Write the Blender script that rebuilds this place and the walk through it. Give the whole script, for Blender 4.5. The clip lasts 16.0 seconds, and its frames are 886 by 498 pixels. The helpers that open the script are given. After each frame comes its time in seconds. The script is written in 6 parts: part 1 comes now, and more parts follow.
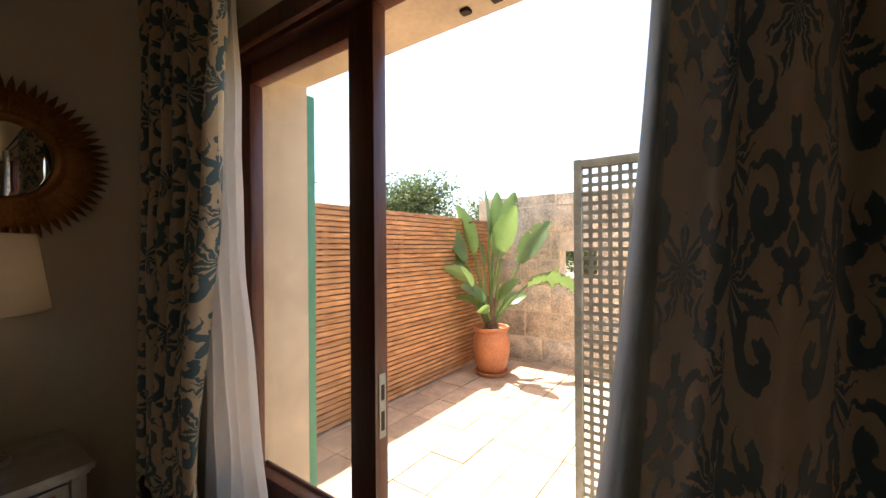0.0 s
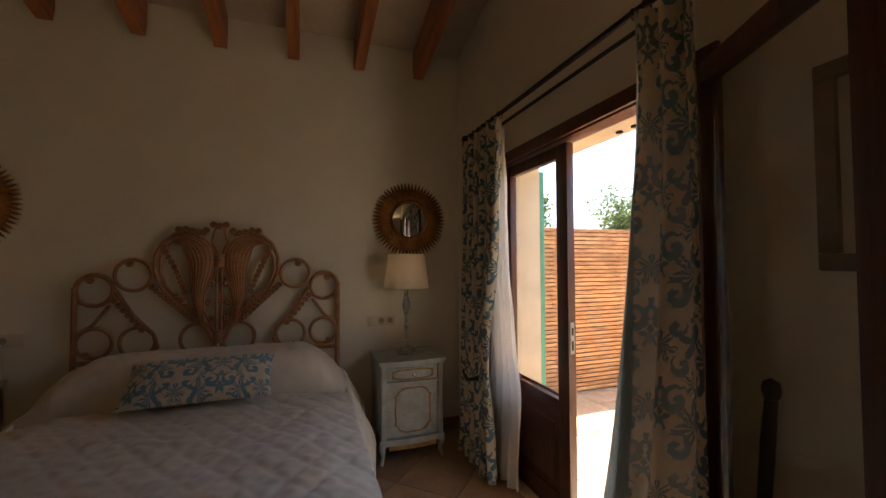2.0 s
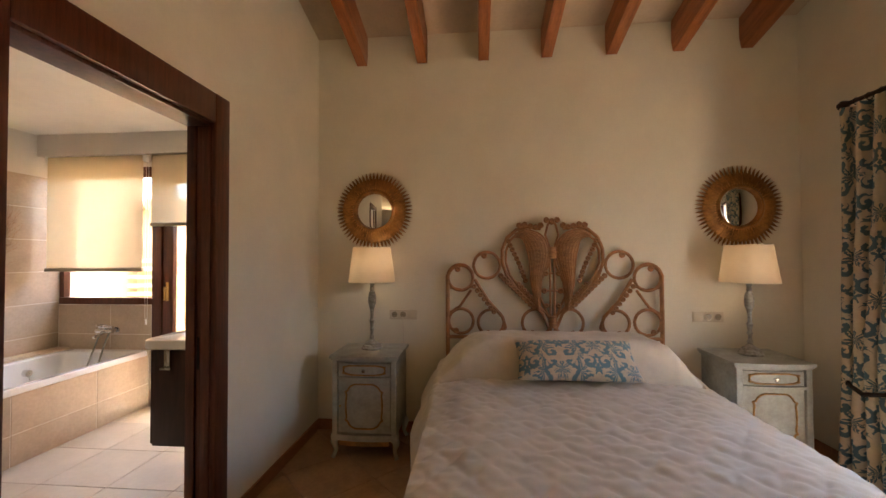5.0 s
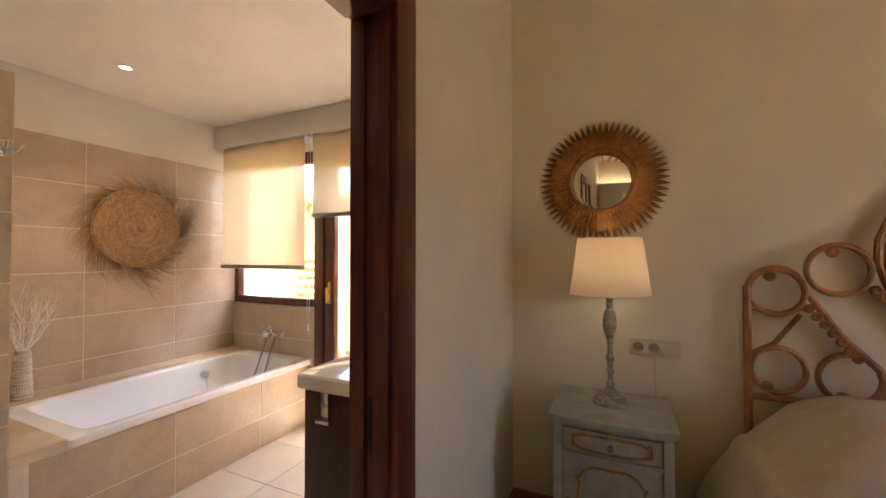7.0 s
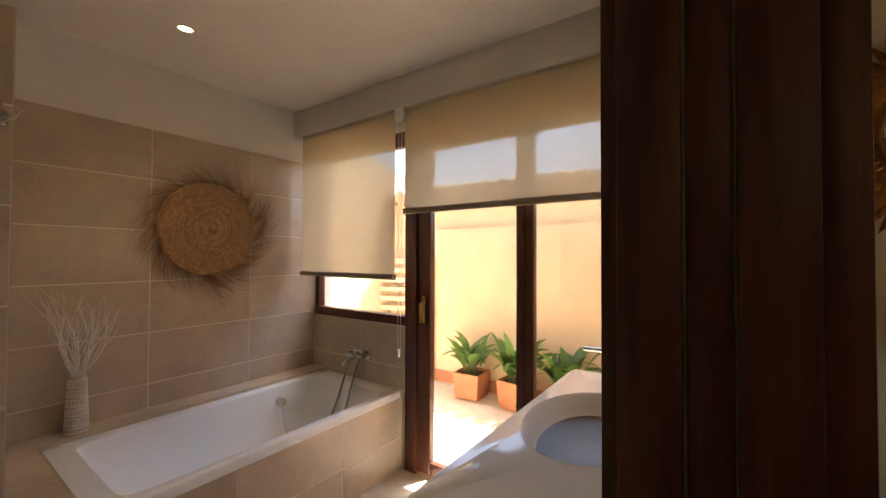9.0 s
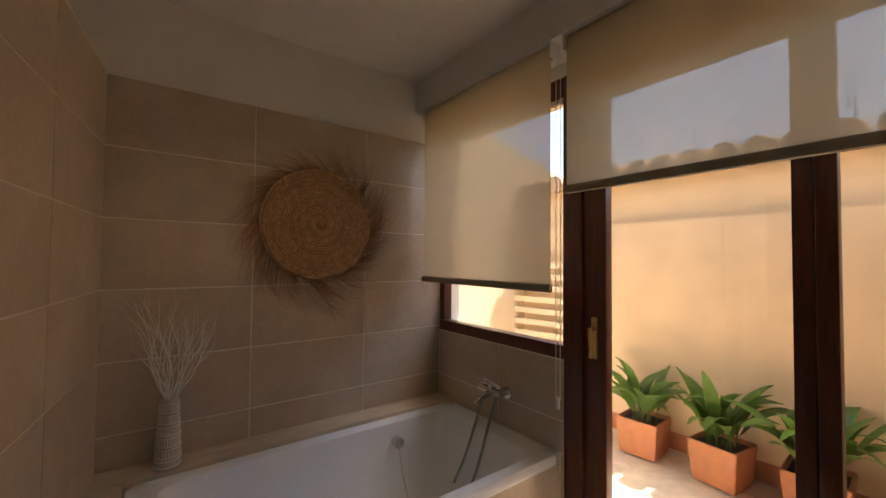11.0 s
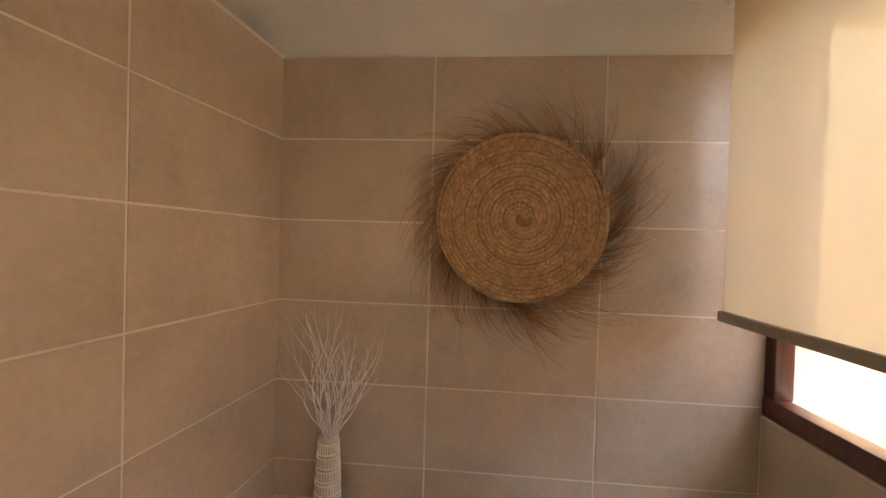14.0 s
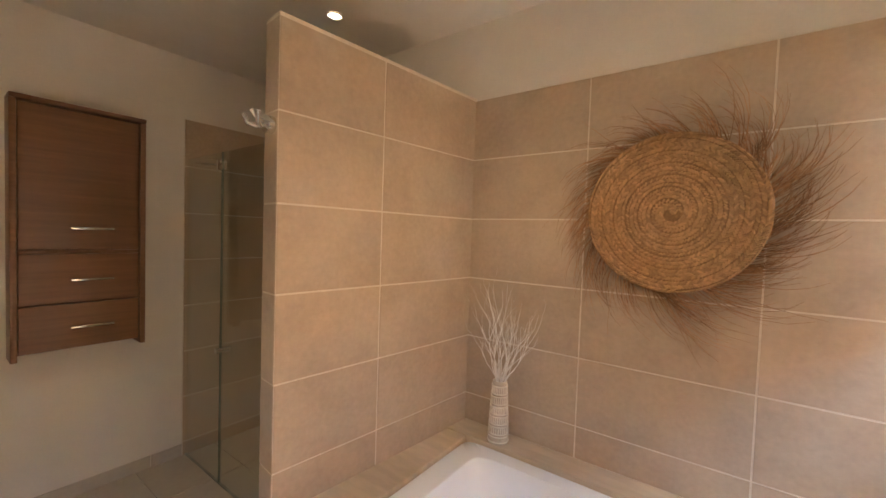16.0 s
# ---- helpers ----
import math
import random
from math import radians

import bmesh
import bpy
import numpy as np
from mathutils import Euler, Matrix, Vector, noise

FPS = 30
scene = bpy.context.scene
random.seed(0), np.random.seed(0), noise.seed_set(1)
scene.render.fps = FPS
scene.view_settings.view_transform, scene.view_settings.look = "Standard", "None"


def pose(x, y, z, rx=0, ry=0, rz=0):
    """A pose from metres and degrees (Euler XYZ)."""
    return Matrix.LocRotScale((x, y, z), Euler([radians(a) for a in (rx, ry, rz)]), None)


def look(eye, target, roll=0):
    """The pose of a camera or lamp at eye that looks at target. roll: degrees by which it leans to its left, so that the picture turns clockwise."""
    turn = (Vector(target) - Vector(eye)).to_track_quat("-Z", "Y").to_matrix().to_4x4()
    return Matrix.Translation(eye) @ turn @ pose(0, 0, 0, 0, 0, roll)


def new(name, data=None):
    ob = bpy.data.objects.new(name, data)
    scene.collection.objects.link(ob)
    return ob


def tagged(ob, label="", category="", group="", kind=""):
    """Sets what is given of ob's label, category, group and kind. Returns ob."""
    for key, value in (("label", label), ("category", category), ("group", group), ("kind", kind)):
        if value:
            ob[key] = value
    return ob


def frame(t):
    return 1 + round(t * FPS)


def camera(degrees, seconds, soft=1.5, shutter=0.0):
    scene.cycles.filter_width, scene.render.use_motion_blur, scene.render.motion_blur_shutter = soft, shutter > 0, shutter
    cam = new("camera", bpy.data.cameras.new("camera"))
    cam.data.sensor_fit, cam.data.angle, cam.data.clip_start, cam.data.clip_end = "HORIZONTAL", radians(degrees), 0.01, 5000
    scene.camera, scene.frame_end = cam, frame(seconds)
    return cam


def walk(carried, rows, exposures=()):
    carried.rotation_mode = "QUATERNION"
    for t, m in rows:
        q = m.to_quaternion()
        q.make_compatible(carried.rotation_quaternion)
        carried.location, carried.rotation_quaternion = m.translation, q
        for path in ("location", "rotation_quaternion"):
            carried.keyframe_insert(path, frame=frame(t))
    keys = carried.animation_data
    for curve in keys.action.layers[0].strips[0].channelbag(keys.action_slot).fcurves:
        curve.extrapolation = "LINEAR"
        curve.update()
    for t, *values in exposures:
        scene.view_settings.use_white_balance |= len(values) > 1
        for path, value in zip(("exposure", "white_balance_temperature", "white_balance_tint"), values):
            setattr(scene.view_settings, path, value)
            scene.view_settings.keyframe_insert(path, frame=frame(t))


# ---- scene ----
cam = camera(97.3, 16.0)
PATH = [
    (0, (-0.155, 0.023, 1.427), (1.471, 1.187, 1.425), -0.4),
    (0.4, (-0.274, -0.133, 1.449), (1.242, 1.172, 1.451), -0.9),
    (1, (-0.442, -0.432, 1.455), (0.745, 1.178, 1.493), -0.9),
    (1.5, (-0.624, -0.712, 1.417), (0.326, 1.046, 1.486), -0.3),
    (2, (-0.777, -0.988, 1.428), (-0.099, 0.893, 1.492), -0.2),
    (2.5, (-0.884, -1.248, 1.432), (-0.511, 0.716, 1.497), 0.3),
    (3, (-1.114, -1.416, 1.414), (-0.945, 0.576, 1.482), 0.1),
    (3.5, (-1.302, -1.416, 1.414), (-1.299, 0.583, 1.475), 0.2),
    (4, (-1.537, -1.291, 1.407), (-1.592, 0.708, 1.471), 0.4),
    (4.2, (-1.615, -1.247, 1.41), (-1.703, 0.751, 1.46), 0.2),
    (6.3, (-2.419, -0.238, 1.411), (-2.864, 1.711, 1.446), -0.1),
    (7, (-2.669, 0.002, 1.405), (-3.493, 1.824, 1.438), 0.0),
    (7.5, (-2.821, 0.118, 1.401), (-3.874, 1.818, 1.455), 0.4),
    (8.2, (-3.083, 0.272, 1.417), (-4.212, 1.922, 1.468), 0.5),
    (10.3, (-3.639, 0.915, 1.462), (-4.96, 2.416, 1.486), 0.2),
    (10.5, (-3.725, 0.932, 1.457), (-5.102, 2.381, 1.491), 0.4),
    (11, (-3.906, 1.026, 1.425), (-5.508, 2.222, 1.481), 0.5),
    (11.5, (-4.085, 1.114, 1.43), (-5.856, 2.042, 1.486), 0.7),
    (12, (-4.275, 1.226, 1.447), (-6.176, 1.846, 1.488), 1.0),
    (12.5, (-4.44, 1.289, 1.487), (-6.402, 1.678, 1.495), 1.4),
    (13, (-4.566, 1.364, 1.48), (-6.556, 1.559, 1.492), 1.5),
    (13.5, (-4.624, 1.466, 1.504), (-6.624, 1.48, 1.491), 1.7),
    (14, (-4.61, 1.586, 1.516), (-6.604, 1.425, 1.486), 1.7),
    (14.5, (-4.537, 1.711, 1.505), (-6.503, 1.345, 1.46), 1.8),
    (15, (-4.458, 1.874, 1.509), (-6.344, 1.212, 1.445), 1.6),
    (15.5, (-4.38, 1.928, 1.501), (-6.158, 1.014, 1.442), 1.9),
    (16, (-4.315, 1.933, 1.502), (-5.924, 0.746, 1.43), 1.9),
]
EXPOSURES = [(0.0, 1.78), (0.8, 1.75), (1.5, 2.0), (2.2, 2.42), (3.0, 3.12), (3.5, 3.55), (4.2, 3.85), (6.3, 4.38), (7.0, 4.2), (8.2, 3.7),
             (10.3, 2.14), (11.5, 2.27), (12.5, 2.9), (13.5, 3.24), (14.2, 3.47), (15.0, 3.64), (16.0, 4.0)]
walk(cam, [(t, look(eye, target, roll)) for t, eye, target, roll in PATH], EXPOSURES)

# ---------------------------------------------------------------- light
SUN = Vector((0.14, 0.28, 0.95)).normalized()
world = bpy.data.worlds.new("world")
scene.world = world
world.use_nodes = True
wn = world.node_tree
sky = wn.nodes.new("ShaderNodeTexSky")
sky.sky_type, sky.sun_disc = "NISHITA", False
sky.sun_elevation = math.asin(SUN.z)
sky.sun_rotation = math.atan2(SUN.x, SUN.y)
sky.dust_density = 2.5
wn.nodes["Background"].inputs[1].default_value = 0.15
wn.links.new(sky.outputs[0], wn.nodes["Background"].inputs[0])
sun_data = bpy.data.lights.new("sun", "SUN")
sun_data.energy, sun_data.angle, sun_data.color = 5.0, radians(0.6), (1.0, 0.96, 0.90)
sun = new("sun", sun_data)
sun.matrix_world = look(SUN * 20, (0, 0, 0))


def lamp(name, kind, energy, colour, m, size=0.05, size_y=None):
    d = bpy.data.lights.new(name, kind)
    d.energy, d.color = energy, colour
    if kind == "AREA":
        d.shape, d.size, d.size_y = "RECTANGLE", size, size_y or size
    else:
        d.shadow_soft_size = size
    ob = new(name, d)
    ob.matrix_world = m
    return ob


WARM = (1.0, 0.72, 0.42)
# cove strip over the wardrobe
lamp("cove_strip", "AREA", 2.1, WARM, look((-1.5, -3.0, 2.5), (-1.5, -2.8, 4.5)), 3.2, 0.12)


# ---------------------------------------------------------------- materials
def mat(name, colour, rough=0.6, vary=0.12, scale=6.0, fine=60.0, bump=0.15, metal=0.0, second=None, stretch=(1, 1, 1), island=0.0, rand=0.0, dist=0.004, sheen=0.0):
    m = bpy.data.materials.new(name)
    m.use_nodes = True
    nt = m.node_tree
    n, l = nt.nodes, nt.links
    b = n["Principled BSDF"]
    b.inputs["Roughness"].default_value = rough
    b.inputs["Metallic"].default_value = metal
    tc = n.new("ShaderNodeTexCoord")
    mp = n.new("ShaderNodeMapping")
    mp.inputs["Scale"].default_value = stretch
    l.new(tc.outputs["Object"], mp.inputs[0])
    vec = mp.outputs[0]
    oi = n.new("ShaderNodeObjectInfo")
    if rand:
        add = n.new("ShaderNodeVectorMath")
        add.operation = "MULTIPLY_ADD"
        comb = n.new("ShaderNodeCombineXYZ")
        for k in range(3):
            l.new(oi.outputs["Random"], comb.inputs[k])
        l.new(comb.outputs[0], add.inputs[0])
        add.inputs[1].default_value = (17, 31, 23)
        l.new(vec, add.inputs[2])
        vec = add.outputs[0]
    big = n.new("ShaderNodeTexNoise")
    big.inputs["Scale"].default_value = scale
    big.inputs["Detail"].default_value = 5
    big.inputs["Roughness"].default_value = 0.62
    l.new(vec, big.inputs["Vector"])
    small = n.new("ShaderNodeTexNoise")
    small.inputs["Scale"].default_value = fine
    small.inputs["Detail"].default_value = 4
    l.new(vec, small.inputs["Vector"])
    ramp = n.new("ShaderNodeValToRGB")
    c = Vector(colour)
    d = Vector(second) if second else c * (1 - vary * 2)
    e = c * (1 + vary)
    ramp.color_ramp.elements[0].position, ramp.color_ramp.elements[1].position = 0.32, 0.68
    ramp.color_ramp.elements[0].color = (*d, 1)
    ramp.color_ramp.elements[1].color = (*e, 1)
    mix = n.new("ShaderNodeMath")
    mix.operation = "MULTIPLY_ADD"
    l.new(small.outputs[0], mix.inputs[0])
    mix.inputs[1].default_value = 0.35
    sub = n.new("ShaderNodeMath")
    sub.operation = "MULTIPLY_ADD"
    l.new(big.outputs[0], sub.inputs[0])
    sub.inputs[1].default_value, sub.inputs[2].default_value = 0.85, -0.1
    l.new(sub.outputs[0], mix.inputs[2])
    l.new(mix.outputs[0], ramp.inputs[0])
    col = ramp.outputs[0]
    if rand or island:
        hs = n.new("ShaderNodeHueSaturation")
        mr = n.new("ShaderNodeMapRange")
        k = rand or island
        mr.inputs["To Min"].default_value, mr.inputs["To Max"].default_value = 1 - k, 1 + k
        if rand:
            l.new(oi.outputs["Random"], mr.inputs[0])
        else:
            g = n.new("ShaderNodeNewGeometry")
            l.new(g.outputs["Random Per Island"], mr.inputs[0])
        l.new(mr.outputs[0], hs.inputs["Value"])
        l.new(col, hs.inputs["Color"])
        col = hs.outputs[0]
    l.new(col, b.inputs["Base Color"])
    if sheen:
        b.inputs["Sheen Weight"].default_value = sheen
    if bump:
        bp = n.new("ShaderNodeBump")
        bp.inputs["Strength"].default_value, bp.inputs["Distance"].default_value = bump, dist
        l.new(mix.outputs[0], bp.inputs["Height"])
        l.new(bp.outputs[0], b.inputs["Normal"])
    return m


def translucent(m, amount, colour, clear=0.0):
    """Let light through a cloth or leaf."""
    n, l = m.node_tree.nodes, m.node_tree.links
    out = n["Material Output"]
    b = n["Principled BSDF"]
    t = n.new("ShaderNodeBsdfTranslucent")
    t.inputs[0].default_value = (*colour, 1)
    mx = n.new("ShaderNodeMixShader")
    mx.inputs[0].default_value = amount
    l.new(b.outputs[0], mx.inputs[1])
    l.new(t.outputs[0], mx.inputs[2])
    res = mx.outputs[0]
    if clear:
        tr = n.new("ShaderNodeBsdfTransparent")
        m2 = n.new("ShaderNodeMixShader")
        m2.inputs[0].default_value = clear
        l.new(res, m2.inputs[1])
        l.new(tr.outputs[0], m2.inputs[2])
        res = m2.outputs[0]
    l.new(res, out.inputs[0])
    return m


def glass(name, tint=(0.97, 0.98, 0.97), gloss=0.08):
    m = bpy.data.materials.new(name)
    m.use_nodes = True
    n, l = m.node_tree.nodes, m.node_tree.links
    n.remove(n["Principled BSDF"])
    t, g, f, mx = (n.new(k) for k in ("ShaderNodeBsdfTransparent", "ShaderNodeBsdfGlossy", "ShaderNodeLayerWeight", "ShaderNodeMixShader"))
    t.inputs[0].default_value = (*tint, 1)
    g.inputs["Roughness"].default_value = 0.0
    pw, sc = n.new("ShaderNodeMath"), n.new("ShaderNodeMath")
    pw.operation, sc.operation = "POWER", "MULTIPLY_ADD"
    f.inputs[0].default_value = 0.5
    l.new(f.outputs["Facing"], pw.inputs[0])
    pw.inputs[1].default_value = 4.0
    l.new(pw.outputs[0], sc.inputs[0])
    sc.inputs[1].default_value, sc.inputs[2].default_value = 0.6, gloss * 0.5
    l.new(sc.outputs[0], mx.inputs[0])
    l.new(t.outputs[0], mx.inputs[1])
    l.new(g.outputs[0], mx.inputs[2])
    l.new(mx.outputs[0], n["Material Output"].inputs[0])
    return m


def damask(name, ground, ink, pu=0.13, pv=0.50, rough=0.75, through_light=0.0):
    """Woven cloth with a mirrored scroll motif, laid out by the cloth's own UV in metres."""
    m = mat(name, ground, rough, 0.06, 30, 500, 0.25, dist=0.001, sheen=0.2)
    n, l = m.node_tree.nodes, m.node_tree.links
    b = n["Principled BSDF"]
    base = b.inputs["Base Color"].links[0].from_socket
    uv = n.new("ShaderNodeTexCoord")
    sep = n.new("ShaderNodeSeparateXYZ")
    l.new(uv.outputs["UV"], sep.inputs[0])

    def math_node(op, a, bval, c=None):
        q = n.new("ShaderNodeMath")
        q.operation = op
        for i, v in enumerate((a, bval, c)):
            if v is None:
                continue
            if isinstance(v, (int, float)):
                q.inputs[i].default_value = v
            else:
                l.new(v, q.inputs[i])
        return q.outputs[0]

    row = math_node("FLOOR", math_node("DIVIDE", sep.outputs[0], pu * 2), 0)
    odd = math_node("MODULO", row, 2.0)
    vv = math_node("MULTIPLY_ADD", math_node("ABSOLUTE", odd, 0), pv * 0.5, sep.outputs[1])
    u = math_node("PINGPONG", sep.outputs[0], pu)
    v = math_node("WRAP", vv, pv, 0.0)
    wob = n.new("ShaderNodeTexNoise")
    wob.inputs["Scale"].default_value = 60
    cb = n.new("ShaderNodeCombineXYZ")
    l.new(u, cb.inputs[0])
    l.new(v, cb.inputs[1])
    l.new(cb.outputs[0], wob.inputs["Vector"])
    shift = math_node("MULTIPLY_ADD", wob.outputs[0], 0.024, -0.012)
    u2, v2 = math_node("ADD", u, shift), math_node("SUBTRACT", v, shift)

    def polar(cx, cy):
        du, dv = math_node("SUBTRACT", u2, cx * pu / 0.13), math_node("SUBTRACT", v2, cy * pv / 0.52)
        rad = math_node("SQRT", math_node("ADD", math_node("MULTIPLY", du, du), math_node("MULTIPLY", dv, dv)), 0)
        return rad, math_node("ARCTAN2", du, dv)

    def petal(cx, cy, size, lobes, amount, veins=True):
        size *= 1.08 * pu / 0.13
        rad, ang = polar(cx, cy)
        wave = math_node("COSINE", math_node("MULTIPLY", ang, lobes), 0)
        body = math_node("SUBTRACT", math_node("MULTIPLY_ADD", wave, size * amount, size), rad)
        if veins:
            cut = math_node("SUBTRACT", math_node("COSINE", math_node("MULTIPLY_ADD", ang, lobes * 2, math_node("MULTIPLY", rad, 60)), 0), -0.55)
            body = math_node("MINIMUM", body, math_node("MULTIPLY", cut, 0.03))
        return body

    def scroll(cx, cy, size, turn):
        size *= 1.04 * pu / 0.13
        rad, ang = polar(cx, cy)
        arm = math_node("COSINE", math_node("MULTIPLY_ADD", rad, 115.0 * turn, ang), 0)
        return math_node("MINIMUM", math_node("SUBTRACT", size, rad), math_node("MULTIPLY", math_node("ADD", arm, 0.25), 0.02))

    cut = petal(0, 0.12, 0.062, 7, 0.42)
    for q in (petal(0, 0.265, 0.034, 5, 0.45), scroll(0.072, 0.205, 0.050, 1), scroll(0.068, 0.045, 0.046, -1), petal(0.13, 0.39, 0.045, 7, 0.4), petal(0, 0.40, 0.040, 5, 0.5, False),
              scroll(0.055, 0.325, 0.036, 1), petal(0, 0.485, 0.016, 3, 0.4, False), scroll(0.062, 0.455, 0.032, -1), petal(0.13, 0.14, 0.026, 5, 0.5, False), petal(0.13, 0.25, 0.02, 3, 0.5, False)):
        cut = math_node("MAXIMUM", cut, q)
    cut = math_node("MULTIPLY_ADD", cut, 30.0, 0.5)
    rmp = n.new("ShaderNodeValToRGB")
    rmp.color_ramp.elements[0].position, rmp.color_ramp.elements[1].position = 0.47, 0.53
    l.new(cut, rmp.inputs[0])
    mx = n.new("ShaderNodeMix")
    mx.data_type = "RGBA"
    l.new(rmp.outputs[0], mx.inputs[0])
    l.new(base, mx.inputs[6])
    mx.inputs[7].default_value = (*ink, 1)
    l.new(mx.outputs[2], b.inputs["Base Color"])
    if through_light:
        translucent(m, through_light, ground)
    return m


PLASTER = mat("plaster", (0.74, 0.69, 0.575), 0.85, 0.03, 3, 90, 0.25, dist=0.002)
BATH_PLASTER = mat("bath_plaster", (0.76, 0.72, 0.66), 0.85, 0.03, 3, 90, 0.2, dist=0.002)
CEIL_TILE = mat("ceiling_board", (0.62, 0.50, 0.36), 0.8, 0.06, 4, 50, 0.15)
BEAM = mat("beam_wood", (0.40, 0.135, 0.045), 0.45, 0.18, 5, 40, 0.2, stretch=(6, 0.5, 6))
MAHOG = mat("mahogany", (0.11, 0.033, 0.017), 0.33, 0.25, 6, 60, 0.12, stretch=(8, 8, 0.6))
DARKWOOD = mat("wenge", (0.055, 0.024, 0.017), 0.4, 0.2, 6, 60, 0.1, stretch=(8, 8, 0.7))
OAKRED = mat("cabinet_wood", (0.225, 0.112, 0.056), 0.42, 0.09, 4, 70, 0.1, stretch=(0.5, 14, 14))
TERRA_FLOOR = mat("terracotta_beige_tile", (0.44, 0.27, 0.15), 0.38, 0.14, 4, 40, 0.1, rand=0.09)
GROUT = mat("grout", (0.55, 0.45, 0.34), 0.9, 0.1, 10, 100, 0.3)
WALL_TILE = mat("sandstone_look_tile", (0.525, 0.415, 0.305), 0.36, 0.07, 4, 48, 0.25, rand=0.04, second=(0.43, 0.335, 0.24), dist=0.003)
PALE_GROUT = mat("pale_grout", (0.74, 0.66, 0.55), 0.9, 0.06, 10, 100, 0.3)
BATH_TILE = mat("pale_floor_tile", (0.53, 0.47, 0.40), 0.32, 0.05, 4, 40, 0.06, rand=0.03)
TRAV = mat("travertine", (0.62, 0.50, 0.36), 0.35, 0.12, 4, 30, 0.1, stretch=(1, 0.25, 1))
SKIRT = mat("terracotta_skirting", (0.36, 0.16, 0.075), 0.5, 0.12, 8, 50, 0.1)
ENAMEL = mat("white_enamel", (0.82, 0.83, 0.84), 0.12, 0.01, 3, 20, 0)
CERAMIC = mat("white_ceramic", (0.84, 0.82, 0.79), 0.08, 0.01, 3, 20, 0)
CHROME = mat("chrome", (0.75, 0.75, 0.75), 0.12, 0.02, 4, 30, 0, metal=1)
BRASS = mat("brass", (0.60, 0.40, 0.14), 0.3, 0.1, 10, 60, 0.05, metal=1)
IRON = mat("dark_iron", (0.035, 0.025, 0.02), 0.5, 0.2, 20, 90, 0.2, metal=0.6)
GREEN = mat("green_paint", (0.06, 0.30, 0.17), 0.45, 0.12, 6, 50, 0.1)
MARES = mat("sandstone_reveal", (0.66, 0.54, 0.38), 0.9, 0.1, 5, 60, 0.5)
STONE = mat("weathered_sandstone", (0.68, 0.55, 0.40), 0.95, 0.2, 5, 40, 1.0, rand=0.12, second=(0.31, 0.26, 0.205), dist=0.02)
MORTAR = mat("lime_mortar", (0.72, 0.57, 0.41), 0.95, 0.12, 10, 80, 0.8, dist=0.01)
FENCE = mat("larch_slat", (0.54, 0.28, 0.115), 0.6, 0.22, 6, 40, 0.2, stretch=(0.9, 6, 6), rand=0.18, second=(0.27, 0.105, 0.04))
PATIO_TILE = mat("terracotta_paver", (0.50, 0.335, 0.21), 0.7, 0.16, 5, 45, 0.3, rand=0.14)
TERRACOTTA = mat("terracotta_pot", (0.52, 0.20, 0.085), 0.65, 0.14, 5, 40, 0.2)
OCHRE = mat("ochre_render", (0.73, 0.525, 0.32), 0.9, 0.07, 3, 80, 0.4)
CREAM = mat("cream_render", (0.80, 0.62, 0.40), 0.9, 0.06, 3, 80, 0.4)
GALV = mat("galvanised_steel", (0.36, 0.37, 0.335), 0.5, 0.15, 12, 70, 0.1, metal=0.5)
SOIL = mat("soil", (0.05, 0.033, 0.02), 0.95, 0.3, 20, 90, 1, dist=0.02)
GRASS = mat("dry_ground", (0.22, 0.17, 0.09), 0.95, 0.3, 0.6, 8, 0.5)
PANE = glass("window_glass")
SHOWER_PANE = glass("shower_glass", (0.95, 0.97, 0.96))
MIRROR = mat("mirror_silver", (0.86, 0.87, 0.86), 0.01, 0, 3, 20, 0, metal=1)
GOLD = mat("antique_gold", (0.36, 0.165, 0.045), 0.42, 0.35, 9, 90, 0.5, metal=0.55, stretch=(1, 1, 1))
CURTAIN = damask("blue_damask_curtain", (0.62, 0.53, 0.38), (0.06, 0.135, 0.175), through_light=0.04)
LINING = translucent(damask("curtain_lining", (0.42, 0.50, 0.52), (0.34, 0.43, 0.46)), 0.14, (0.50, 0.60, 0.62))
SHEER = translucent(mat("sheer_linen", (0.82, 0.79, 0.73), 0.8, 0.03, 20, 300, 0.2, stretch=(8, 8, 1), dist=0.001), 0.45, (0.85, 0.82, 0.76))
BLIND = translucent(mat("screen_blind", (0.60, 0.51, 0.36), 0.8, 0.03, 8, 600, 0.3, dist=0.0005), 0.46, (0.64, 0.53, 0.33), 0.075)
BLIND_BAR = mat("blind_bar", (0.36, 0.30, 0.22), 0.5, 0.05, 20, 90, 0.1)


# ---------------------------------------------------------------- mesh helpers
def cuboid(bm, x0, x1, y0, y1, z0, z1, bevel=0.0):
    r = bmesh.ops.create_cube(bm, size=1.0)
    vs = r["verts"]
    for v in vs:
        v.co = Vector(((x0 + x1) / 2 + v.co.x * (x1 - x0), (y0 + y1) / 2 + v.co.y * (y1 - y0), (z0 + z1) / 2 + v.co.z * (z1 - z0)))
    if bevel:
        es = list({e for v in vs for e in v.link_edges})
        bmesh.ops.bevel(bm, geom=es, offset=bevel, segments=2, affect="EDGES", profile=0.6)
    return bm


def block(x0, x1, y0, y1, z0, z1, bevel=0.0):
    return cuboid(bmesh.new(), x0, x1, y0, y1, z0, z1, bevel)


